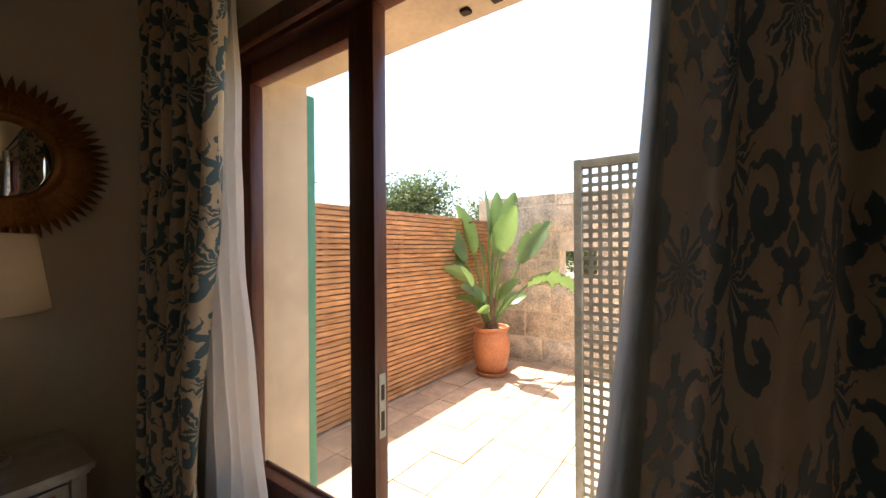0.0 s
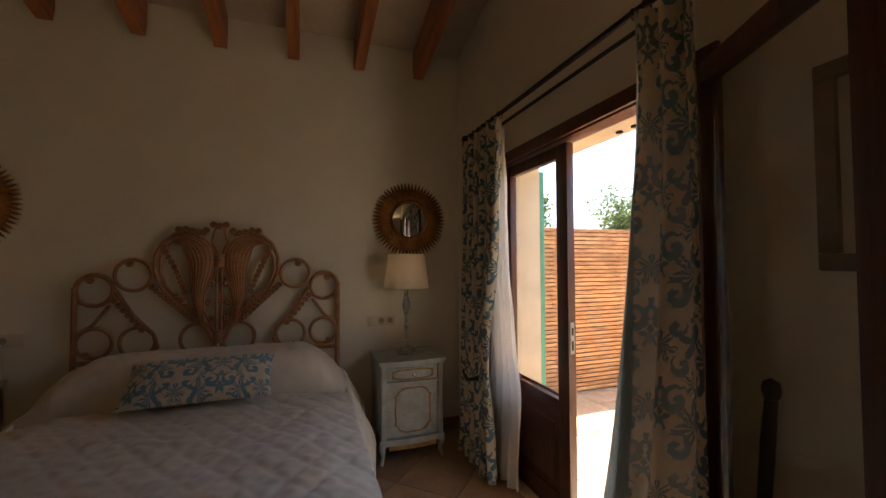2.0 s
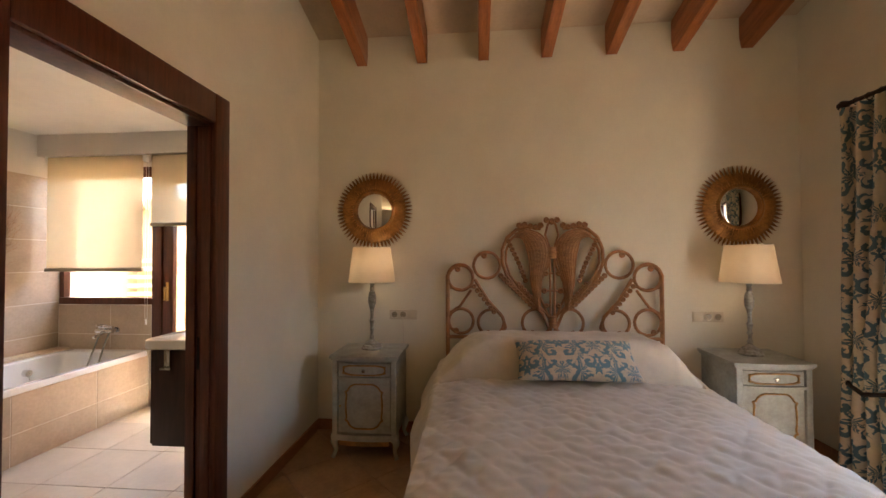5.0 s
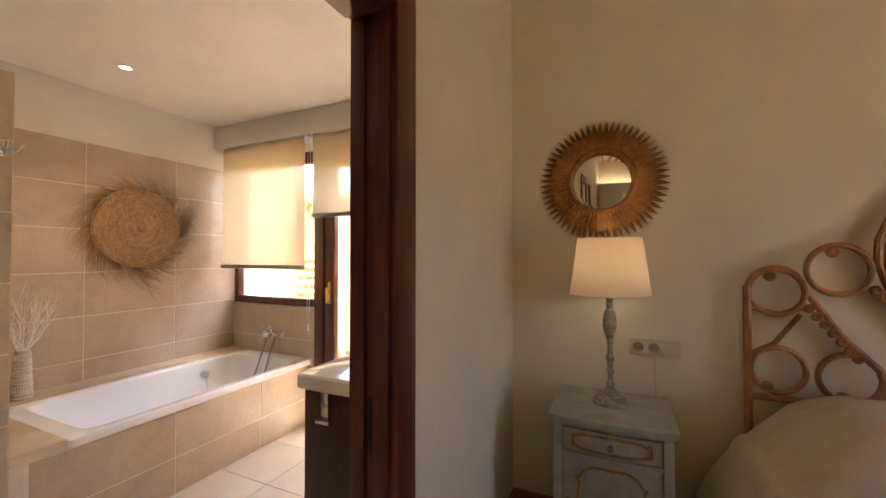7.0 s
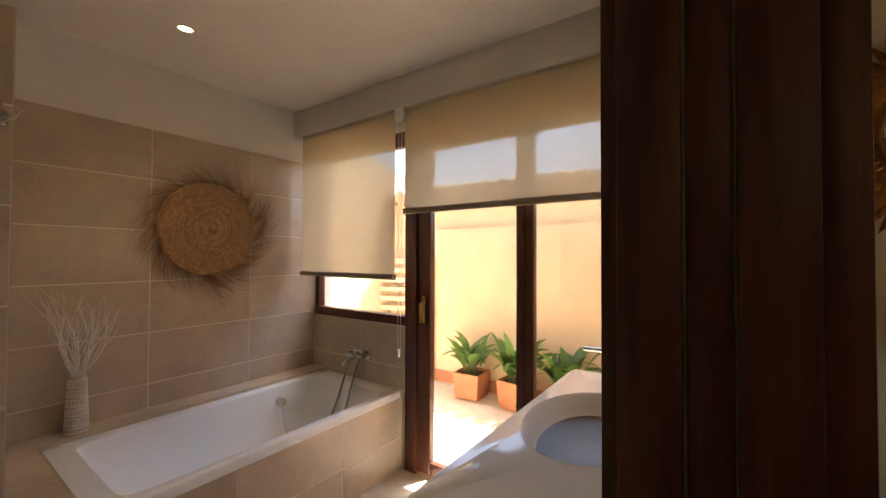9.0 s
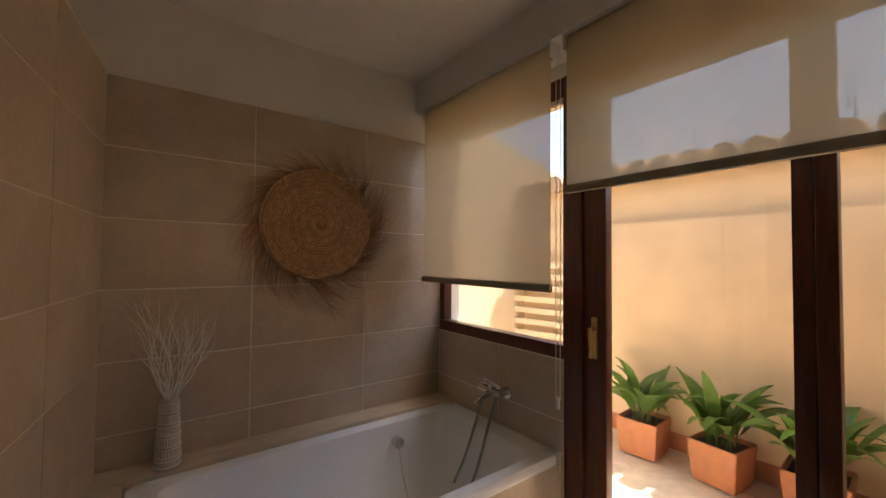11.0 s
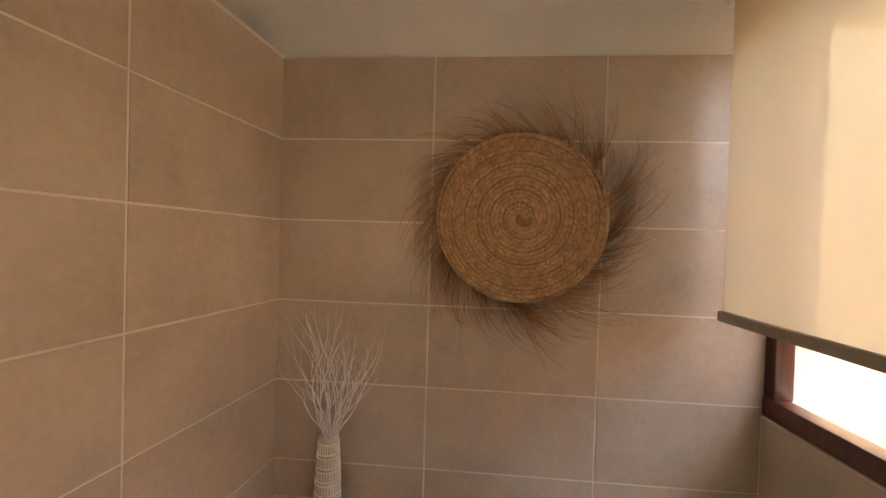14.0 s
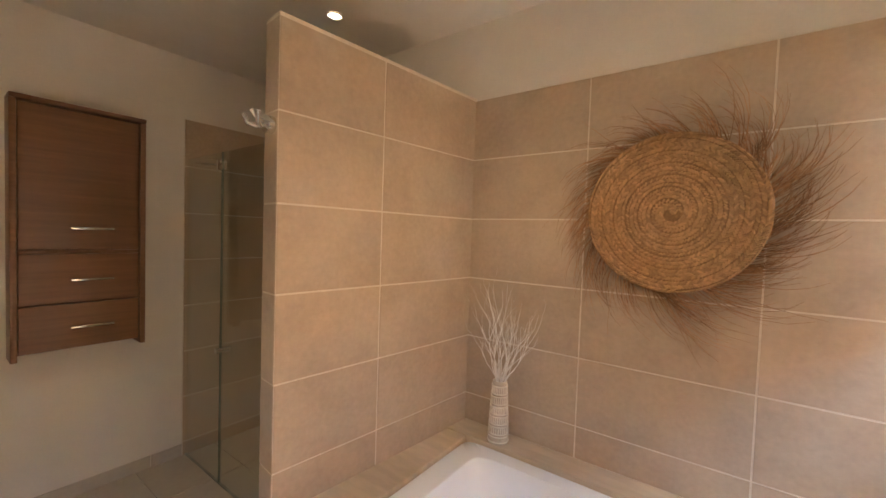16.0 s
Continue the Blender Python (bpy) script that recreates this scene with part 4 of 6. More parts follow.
for sg in (-1, 1):
    hb_tube([(sg * 0.815, 0.40), (sg * 0.815, 1.27)], 0.017, name="post")
    arch = [(sg * (0.715 + 0.10 * math.cos(a)), 1.25 + 0.10 * math.sin(a)) for a in (math.pi * i / 14 for i in range(15))]
    hb_tube(arch, 0.013)
    ring_at(sg * 0.712, 1.245, 0.098)
    curl(sg * 0.735, 1.315, 1.1)
    ring_at(sg * 0.505, 1.345, 0.103)
    curl(sg * 0.525, 1.42, 1.1)
    ring_at(sg * 0.71, 0.905, 0.097)
    curl(sg * 0.75, 0.83, 1.1)
    ring_at(sg * 0.475, 0.895, 0.10)
    curl(sg * 0.50, 0.815, 1.1)
    ring_at(sg * 0.125, 0.895, 0.107)
    curl(sg * 0.155, 0.815, 1.1)
    hb_tube([(sg * 0.60, 1.235), (sg * 0.50, 1.07), (sg * 0.385, 0.94), (sg * 0.362, 0.86), (sg * 0.40, 0.80)], 0.014)
    hb_tube([(sg * 0.63, 1.15), (sg * 0.72, 1.02), (sg * 0.80, 0.97)], 0.011)
    hb_tube([(sg * 0.80, 1.17), (sg * 0.70, 1.15), (sg * 0.62, 1.18)], 0.010)
    for i in range(7):
        t = i / 6
        curl(sg * (0.605 - 0.155 * t), 1.18 - 0.20 * t, 0.95)
    # heart-shaped double outline
    heart = [(sg * 0.085, 1.628), (sg * 0.18, 1.645), (sg * 0.275, 1.62), (sg * 0.345, 1.56), (sg * 0.382, 1.47), (sg * 0.385, 1.37), (sg * 0.35, 1.265), (sg * 0.27, 1.15), (sg * 0.17, 1.045), (sg * 0.075, 0.97), (sg * 0.03, 0.86)]
    hb_tube(heart, 0.014)
    hb_tube([(x * 0.925, 1.30 + (z - 1.30) * 0.93) for x, z in heart[1:-1]], 0.010)
    for i in range(10):
        t = i / 9
        curl(sg * (0.335 - 0.03 * math.sin(t * 3) - 0.125 * t ** 1.6), 1.535 - 0.31 * t, 0.95)
    for i in range(11):
        t = i / 10
        curl(sg * (0.395 - 0.25 * t), 1.262 - 0.245 * t, 1.0)
    for i in range(6):
        t = i / 5
        curl(sg * (0.255 - 0.11 * t), 1.20 - 0.125 * t, 0.8)
    hb_tube([(sg * 0.36, 1.30), (sg * 0.115, 1.03)], 0.010)

    # woven petal: (x, z, half width) along its middle, its tip curling outwards
    line = [(0.108, 1.00, 0.012), (0.118, 1.10, 0.024), (0.126, 1.20, 0.036), (0.118, 1.29, 0.052), (0.108, 1.37, 0.068), (0.108, 1.45, 0.080), (0.130, 1.52, 0.078), (0.175, 1.565, 0.056), (0.225, 1.585, 0.032), (0.285, 1.575, 0.010)]

    def petal(u, v):
        f = v * (len(line) - 1)
        i = min(int(f), len(line) - 2)
        k = f - i
        a, b = Vector(line[i]), Vector(line[i + 1])
        p0, p3 = Vector(line[max(i - 1, 0)]), Vector(line[min(i + 2, len(line) - 1)])
        c = 0.5 * (2 * a + (b - p0) * k + (2 * p0 - 5 * a + 4 * b - p3) * k * k + (3 * a - p0 - 3 * b + p3) * k ** 3)
        ta, tb = (b - p0), (p3 - a)
        tg = ta.lerp(tb, k)
        nx, nz = tg.y, -tg.x
        ln = math.hypot(nx, nz)
        off = (u * 2 - 1) * c.z
        return Vector((sg * (c.x + nx / ln * off), -0.010 - 0.030 * math.sin(u * math.pi), c.y + nz / ln * off))

    part("petal", surface(petal, 14, 54), WEAVE, hb, "woven cane petal")
    for i in range(8):
        part("spine", tube([petal(i / 7, v / 26) + Vector((0, -0.002, 0)) for v in range(27)], 0.0065 if i in (0, 7) else 0.0038, 6), SKIN, hb)
    for x, z in ((0.250, 1.655), (0.208, 1.660), (0.165, 1.648), (0.125, 1.640), (0.085, 1.655), (0.04, 1.695)):
        curl(sg * x, z, 1.1)
    curl(sg * 0.048, 1.28, 1.0), curl(sg * 0.062, 1.145, 1.05), curl(sg * 0.045, 1.03, 0.9)
    hb_tube([(sg * 0.018, 1.44), (sg * 0.03, 1.34), (sg * 0.085, 1.21), (sg * 0.095, 1.10), (sg * 0.04, 0.97), (sg * 0.02, 0.90)], 0.009)
    hb_tube([(sg * 0.016, 0.42), (sg * 0.016, 1.47), (sg * 0.05, 1.58), (sg * 0.03, 1.66), (0, 1.69)], 0.009, name="stem")
    for z in (1.28, 1.145):
        hb_tube([(0, z), (sg * 0.06, z)], 0.007, name="rung")
curl(0, 1.685, 1.2)
for z in (1.44, 0.905):
    part("binding", tube([(0, 0, z - 0.045), (0, 0, z + 0.045)], 0.034, 12), WEAVE, hb)
hb_tube([(-0.815, 0.78), (0.815, 0.78)], 0.015, name="rail")
hb_tube([(-0.815, 0.45), (0.815, 0.45)], 0.015, name="rail")


# sunburst mirrors ------------------------------------------------
def sun_mirror(at):
    m = thing("sunburst_mirror", "round sunburst mirror in an antique gold frame", "mirror", at, "sunburst mirrors")
    base = lathe([(0.148, 0.012), (0.152, 0.030), (0.165, 0.034), (0.175, 0.026), (0.20, 0.028), (0.245, 0.020), (0.262, 0.012), (0.262, 0.0), (0.148, 0.0)], 72)
    for v in base.verts:
        r = math.hypot(v.co.x, v.co.y)
        if 0.18 < r:
            v.co.z += 0.0035 * math.cos(36 * math.atan2(v.co.y, v.co.x) * 1)
    part("frame", base, GOLD, m, m=pose(0, 0, 0, 90, 0, 0))
    part("bead_rim", tube(circle((0, 0, 0.034), 0.157, "z", 60), 0.007, 8, True), GOLD, m, m=pose(0, 0, 0, 90, 0, 0))
    part("glass", lathe([(0, 0.017), (0.128, 0.017), (0.150, 0.011)], 56), MIRROR, m, "bevelled mirror glass", m=pose(0, 0, 0, 90, 0, 0))
    bm = bmesh.new()
    prof = [(0.165, 0.007, 0.030), (0.215, 0.0125, 0.026), (0.255, 0.0135, 0.018), (0.29, 0.0085, 0.013), (0.318, 0.0008, 0.010)]
    rows_ = []
    for r, w, h in prof:
        rows_.append([bm.verts.new((r, -w, h - 0.008)), bm.verts.new((r, 0, h)), bm.verts.new((r, w, h - 0.008))])
    for a, b in zip(rows_, rows_[1:]):
        for k in range(2):
            bm.faces.new((a[k], a[k + 1], b[k + 1], b[k]))
        bm.faces.new((a[2], a[0], b[0], b[2]))
    bm.faces.new(rows_[0])
    bm.faces.new(rows_[-1][::-1])
    ray = mesh_of("ray", bm, GOLD, False)
    for i in range(60):
        piece("ray", ray, m, pose(0, 0, 0, 90, 0, 0) @ pose(0, 0, 0, 0, 0, i * 6 + 1) @ pose(0, 0, 0, 0, 0, 0))
    return m


sun_mirror((-2.752, 2.213, 1.792))
sun_mirror((0.072, 2.213, 1.779))


# nightstands, lamps ----------------------------------------------
def nightstand(at, label):
    n = thing("nightstand", label, "nightstand", at, "nightstands")
    w, d, h = 0.225, 0.20, 0.72

    def bowed(x, y0):
        return y0 - 0.022 * (1 - (x / w) ** 2)

    bm = bmesh.new()
    N = 14
    for z0, z1, ex in ((0.685, 0.70, 0.012), (0.70, 0.72, 0.022)):
        lo, hi = [], []
        for i in range(N + 1):
            x = -w - ex + (2 * w + 2 * ex) * i / N
            lo.append(bm.verts.new((x, bowed(x * w / (w + ex), -d - ex), z0)))
            hi.append(bm.verts.new((x, bowed(x * w / (w + ex), -d - ex), z1)))
        lo += [bm.verts.new((w + ex, d, z0)), bm.verts.new((-w - ex, d, z0))]
        hi += [bm.verts.new((w + ex, d, z1)), bm.verts.new((-w - ex, d, z1))]
        k = len(lo)
        for i in range(k):
            bm.faces.new((lo[i], lo[(i + 1) % k], hi[(i + 1) % k], hi[i]))
        bm.faces.new(lo[::-1]), bm.faces.new(hi)
    part("top", bm, PAINT, n)

    def front(z0, z1, x0, x1, y0, th=0.012):
        bm = bmesh.new()
        g = surface(lambda u, v: Vector((x0 + u * (x1 - x0), bowed(x0 + u * (x1 - x0), y0), z0 + v * (z1 - z0))), 12, 1, bm)
        r = bmesh.ops.extrude_face_region(g, geom=list(g.faces))
        for v in r["geom"]:
            if isinstance(v, bmesh.types.BMVert):
                v.co.y += th
        return g

    part("body", block(-w, w, -d + 0.012, d - 0.005, 0.155, 0.685, 0.004), PAINT, n)
    part("corner_post", block(-w - 0.004, -w + 0.035, -d - 0.012, -d + 0.03, 0.12, 0.685, 0.008), PAINT, n)
    part("corner_post", block(w - 0.035, w + 0.004, -d - 0.012, -d + 0.03, 0.12, 0.685, 0.008), PAINT, n)
    dr = part("drawer", front(0.575, 0.665, -w + 0.04, w - 0.04, -d + 0.008, 0.02), PAINT, n)
    do = part("door", front(0.185, 0.55, -w + 0.04, w - 0.04, -d + 0.008, 0.02), PAINT, n)
    part("rail", front(0.554, 0.571, -w, w, -d - 0.004, 0.03), PAINT, n)
    part("plinth", front(0.135, 0.175, -w - 0.012, w + 0.012, -d - 0.014, 0.05), PAINT, n)
    part("apron", front(0.10, 0.135, -w + 0.05, w - 0.05, -d - 0.006, 0.02), GILT, n, "gilded apron edge")

    def scroll(cz, hx, hz, k, parent):
        pts = []
        for i in range(64):
            a = 2 * math.pi * i / 64
            c, s_ = math.cos(a), math.sin(a)
            x = math.copysign(abs(c) ** 0.5, c) * hx * (1 - 0.07 * math.cos(4 * a) + 0.03 * math.cos(12 * a))
            z = math.copysign(abs(s_) ** 0.5, s_) * hz * (1 + k * math.cos(4 * a) * 0.10 - 0.04 * math.cos(8 * a))
            pts.append((x, bowed(x, -d + 0.004), cz + z))
        part("gilt_moulding", tube(pts, 0.006, 6, True), GILT, parent, "gilt scroll moulding")

    scroll(0.62, 0.155, 0.031, 1, dr)
    scroll(0.37, 0.135, 0.145, 1, do)
    part("knob", lathe([(0, 0.03), (0.010, 0.028), (0.014, 0.02), (0.007, 0.01), (0.009, 0)], 14), CHROME, dr, "glass knob", m=pose(0, -d - 0.014, 0.62, 90, 0, 0))
    part("key_knob", lathe([(0, 0.018), (0.007, 0.014), (0.005, 0)], 10), BRASS, do, "brass knob", m=pose(-w + 0.055, -d - 0.003, 0.37, 90, 0, 0))
    for sx in (-1, 1):
        for sy in (-1, 1):
            x, y = sx * (w - 0.02), sy * (d - 0.03)
            part("leg", tube([(x, y, 0.16), (x + sx * 0.018, y + sy * 0.015, 0.11), (x + sx * 0.006, y + sy * 0.005, 0.05), (x + sx * 0.02, y + sy * 0.02, 0.008), (x + sx * 0.026, y + sy * 0.024, 0.0)], [0.03, 0.026, 0.014, 0.014, 0.016], 10), PAINT, n)
    return n


nightstand((-2.708, 1.965, 0), "distressed grey-blue nightstand with gilt scrolls beside the bed")
nightstand((-0.02, 1.965, 0), "distressed grey-blue nightstand with gilt scrolls by the patio door")


def table_lamp(at, watts):
    t = thing("table_lamp", "lit table lamp with turned grey base and linen shade", "lamp", at, "bedside lamps")
    prof = [(0, 0), (0.078, 0), (0.08, 0.012), (0.07, 0.02), (0.066, 0.03), (0.052, 0.034), (0.05, 0.045), (0.03, 0.055), (0.014, 0.075), (0.020, 0.09), (0.013, 0.10), (0.011, 0.13),
            (0.019, 0.15), (0.012, 0.165), (0.015, 0.19), (0.020, 0.21), (0.012, 0.225), (0.011, 0.27), (0.016, 0.30), (0.027, 0.34), (0.030, 0.365), (0.029, 0.372), (0.030, 0.38), (0.024, 0.42), (0.013, 0.44), (0.018, 0.455), (0.012, 0.47), (0.018, 0.485), (0.014, 0.50), (0.010, 0.505), (0.010, 0.56), (0, 0.56)]
    part("base", lathe(prof, 28), LAMPWOOD, t)
    sb = bmesh.new()
    lathe([(0.176, 0.505), (0.140, 0.765)], 48, (0, 0, 0), sb)
    ob = part("shade", sb, SHADE, t, "white linen lampshade")
    for r, z in ((0.176, 0.505), (0.140, 0.765)):
        part("shade_ring", tube(circle((0, 0, z), r, "z", 40), 0.0022, 6, True), PLASTIC, t)
    part("bulb", lathe([(0, 0.67), (0.02, 0.66), (0.03, 0.63), (0.022, 0.59), (0.013, 0.56)], 16), bpy.data.materials["lit_bulb"], t, "glowing bulb")
    lamp("bedside_bulb", "POINT", watts, WARM, Matrix.Translation(Vector(at) + Vector((0, 0, 0.69))), 0.035)
    return t


table_lamp((-2.712, 1.985, 0.72), 0.030)
table_lamp((-0.012, 1.985, 0.72), 0.011)


def socket(x0, z, blank_right):
    s = thing("wall_socket", "ivory double socket with a blank plate", "socket", (x0, HEAD_Y, z), "bedside sockets")
    part("plate", block(-0.112, 0.112, -0.010, 0.0, -0.040, 0.040, 0.003), PLASTIC, s)
    for i in range(3):
        x = -0.071 + i * 0.071
        if (blank_right and i == 2) or (not blank_right and i == 0):
            part("blank", block(x - 0.031, x + 0.031, -0.014, -0.010, -0.031, 0.031, 0.002), PLASTIC, s)
        else:
            part("outlet", lathe([(0.029, 0.010), (0.028, 0.014), (0.025, 0.014), (0.024, 0.0106)], 24), PLASTIC, s, m=pose(x, 0, 0, 90, 0, 0))
            part("well", lathe([(0.0245, 0.0106), (0.022, 0.0104), (0, 0.0104)], 20), SOCKET_SHADE, s, "flat socket well with its shade in the colour", m=pose(x, 0, 0, 90, 0, 0))
            for dx in (-0.008, 0.008):
                part("pin_hole", lathe([(0, 0.0112), (0.003, 0.0112), (0.003, 0.010)], 8), DARKHOLE, s, m=pose(x + dx, 0, 0, 90, 0, 0))


socket(-2.515, 0.945, True)
socket(-0.164, 0.945, False)
cab = thing("lamp_cable", "thin white lamp cable hanging from a socket", "cable")
part("wire", tube([(-2.515, 2.195, 0.93), (-2.512, 2.207, 0.80), (-2.50, 2.207, 0.45)], 0.003, 6), PLASTIC, cab)

# curtains --------------------------------------------------------
rodset = thing("curtain_rod", "double dark iron curtain rod with ball finials", "curtain rod")
for x, z, r in ((0.37, 2.345, 0.0135), (0.445, 2.325, 0.010)):
    part("rod", tube([(x, 1.66, z), (x, -0.42, z)], r, 12), IRON, rodset)
for y, s in ((1.66, 1), (-0.42, -1)):
    part("finial", lathe([(0, -0.012), (0.016, -0.01), (0.018, 0.0), (0.026, 0.012), (0.03, 0.03), (0.024, 0.048), (0.01, 0.056), (0, 0.058)], 18), IRON, rodset, m=pose(0.37, y, 2.345, -90 * s, 0, 0))
for y in (1.46, -0.30):
    part("bracket", block(0.36, 0.52, y - 0.012, y + 0.012, 2.285, 2.31, 0.003), IRON, rodset)
    part("bracket_plate", block(0.505, 0.519, y - 0.025, y + 0.025, 2.22, 2.36, 0.003), IRON, rodset)
for i in range(7):
    part("ring", tube(circle((0.37, 1.60 - i * 0.075, 2.338), 0.021, "y", 18), 0.003, 6, True), IRON, rodset)
for i in range(6):
    part("ring", tube(circle((0.37, 0.10 - i * 0.055, 2.338), 0.021, "y", 18), 0.003, 6, True), IRON, rodset)

lc = thing("curtain", "blue and cream damask curtain gathered in a tieback", "curtain", group="patio curtains")


def left_cloth(u, v):
    z = 0.035 + v * 2.285
    tie = math.exp(-((z - 0.74) / 0.30) ** 2)
    low = max(0, 0.74 - z) / 0.74
    y_hi = 1.70 - 0.01 * tie + 0.06 * low
    y_lo = 1.13 + 0.17 * tie + (0.16 if z < 0.74 else 0.16 * math.exp(-((z - 0.74) / 0.75) ** 2)) * (1 - tie) - 0.06 * low
    y_lo = min(y_lo, y_hi - 0.20)
    y = y_hi + (y_lo - y_hi) * u
    amp = 0.038 * (1 - 0.45 * tie) + 0.012 * low
    x = 0.37 - amp * math.sin(u * 5.5 * 2 * math.pi + 0.5 * math.sin(z * 2)) - 0.02 * tie + noise.noise(Vector((u * 7, z * 2.4, 4))) * 0.016
    y += 0.012 * math.sin(u * 11 * 2 * math.pi) * (0.5 + 0.5 * tie)
    return Vector((x, y, z))


part("cloth", surface(left_cloth, 150, 70, uv=lambda u, v: (u * 1.15 + 3, v * 2.3)), CURTAIN, lc, "damask cloth")
part("tieback", tube([(0.50, 1.74, 0.80), (0.40, 1.735, 0.70), (0.335, 1.66, 0.625), (0.315, 1.55, 0.60), (0.335, 1.44, 0.635), (0.40, 1.41, 0.70)], [0.008, 0.012, 0.014, 0.014, 0.012, 0.008], 10), IRON, lc, "dark braided tieback")

sheer = thing("sheer_curtain", "white sheer linen curtain with a deep hem", "curtain", group="sheer curtains")


def sheer_cloth(u, v):
    z = 0.03 + v * 2.27
    yb = 1.40 - 0.05 * math.exp(-((z - 0.74) / 0.5) ** 2)
    wid = 0.10 + 0.20 * (1 - v) ** 1.2 + 0.04 * math.exp(-((z - 0.55) / 0.3) ** 2)
    y = yb - 0.10 * v - (wid + 0.12) * u + 0.15
    x = 0.455 + 0.022 * math.sin(u * 4.5 * 2 * math.pi + z) * (0.6 + 0.6 * (1 - v)) + noise.noise(Vector((u * 5, z * 3, 9))) * 0.012
    return Vector((x, y, z))


part("cloth", surface(sheer_cloth, 80, 50), SHEER, sheer)
part("hem", surface(lambda u, v: sheer_cloth(u, v * 0.10) + Vector((-0.003, 0, 0)), 80, 6), SHEER, sheer, "doubled hem")

rc = thing("curtain", "blue and cream damask curtain hanging open with pale lining", "curtain", group="patio curtains")


def right_cloth(u, v):
    z = 0.03 + v * 2.29
    flare = (1 - v)
    y_hi = 0.072 + 0.34 * flare ** 2.2
    y_lo = -0.14 - 0.04 * flare
    y = y_hi + (y_lo - y_hi) * u
    x = 0.375 - 0.055 * math.sin(u * 2.3 * 2 * math.pi + 0.3) * (0.75 + 0.3 * flare) + noise.noise(Vector((u * 6, z * 2, 14))) * 0.014
    return Vector((x, y, z))


part("cloth", surface(lambda u, v: right_cloth((0.03 + 0.14 * (1 - v)) * (1 - u) + u, v), 120, 60, uv=lambda u, v: (u * 0.72 + 0.035, v * 2.3)), CURTAIN, rc, "damask cloth")
part("lining", surface(lambda u, v: right_cloth(u * (0.06 + 0.19 * (1 - v)), v) + Vector((-0.010 * u, 0.0, 0)), 40, 50, uv=lambda u, v: (u * 0.3, v * 2.3)), LINING, rc, "pale blue lining turned out")

# framed picture and stick behind the open door leaf
PICFRAME = mat("brown_picture_frame", (0.16, 0.085, 0.045), 0.5, 0.2, 10, 60, 0.2)
MOUNT = mat("ivory_mount", (0.55, 0.50, 0.40), 0.8, 0.03, 10, 90, 0.1)
PRINT = mat("dark_print", (0.10, 0.10, 0.085), 0.6, 0.5, 9, 40, 0.1, second=(0.04, 0.045, 0.04))
pf = thing("framed_picture", "framed dark print with an ivory mount on the wall", "picture", (0.519, -0.70, 1.67))
for y0, y1, z0, z1 in ((-0.34, 0.34, 0.225, 0.27), (-0.34, 0.34, -0.27, -0.225), (-0.34, -0.295, -0.225, 0.225), (0.295, 0.34, -0.225, 0.225)):
    part("frame", block(-0.028, 0.0, y0, y1, z0, z1, 0.006), PICFRAME, pf)
part("mount", block(-0.010, -0.002, -0.295, 0.295, -0.225, 0.225), MOUNT, pf)
part("print", block(-0.014, -0.010, -0.20, 0.20, -0.14, 0.14), PRINT, pf)
st = thing("walking_stick", "dark knobbed walking stick leaning on the wall", "walking stick")
part("shaft", tube([(0.455, -0.175, 0.0), (0.470, -0.205, 0.45), (0.482, -0.235, 0.90), (0.486, -0.245, 1.03)], [0.012, 0.016, 0.019, 0.016], 10), DARKWOOD, st)
part("knob", lathe([(0, -0.02), (0.018, -0.015), (0.024, 0.005), (0.02, 0.03), (0, 0.042)], 16, (0.486, -0.246, 1.05)), DARKWOOD, st)

# skirting
for nm, bm in (("baseboard_north", block(-3.228, 0.518, HEAD_Y - 0.012, HEAD_Y - 0.001, 0.001, 0.085, 0.003)),
               ("baseboard_west", block(-3.229, -3.217, 1.008, HEAD_Y - 0.013, 0.001, 0.085, 0.003)),
               ("baseboard_west_rear", block(-3.229, -3.217, -3.28, -0.075, 0.001, 0.085, 0.003)),
               ("baseboard_east", block(0.507, 0.519, 1.505, HEAD_Y - 0.013, 0.001, 0.085, 0.003))):
    structure(nm, bm, SKIRT, "terracotta tile skirting", "baseboard")

# wardrobe at the rear under a lit cove, seen in the mirrors
wd = thing("wardrobe", "cream panelled wardrobe under a lit cove", "wardrobe", (0, -3.29, 0))
part("carcass", block(-3.1, 0.2, 0, 0.52, 0.0, 2.38, 0.004), WARDROBE, wd)
for i in range(6):
    x = -3.08 + i * 0.545
    d = part("door", block(x, x + 0.535, 0.521, 0.54, 0.08, 2.30, 0.004), WARDROBE, wd)
    for z0, z1 in ((0.2, 1.0), (1.15, 2.18)):
        part("moulding", tube([(x + 0.08, 0.54, z0), (x + 0.455, 0.54, z0), (x + 0.455, 0.54, z1), (x + 0.08, 0.54, z1)], 0.008, 6, True), WARDROBE, d)
    part("handle", tube([(x + 0.48, 0.55, 1.05), (x + 0.48, 0.565, 1.07), (x + 0.48, 0.55, 1.12)], 0.006, 8), BRASS, d)
part("cornice", block(-3.15, 0.25, 0.0, 0.60, 2.382, 2.43, 0.008), WARDROBE, wd)

# ---------------------------------------------------------------- bathroom things
wh = thing("woven_wall_basket", "round braided esparto wall basket with a wild fringe", "wall decoration", (-6.004, 1.745, 1.612))
rng = random.Random(11)
BR, PITCH = 0.294, 0.0445
part("backing", lathe([(0, 0.0), (BR - 0.004, 0.0), (BR, 0.008), (BR - 0.004, 0.018), (0.15, 0.026), (0, 0.027)], 72), STRAW_SHADE, wh, "flat base of the basket, coloured as the shade under the braid", m=pose(0, 0, 0, 0, 90, 0))
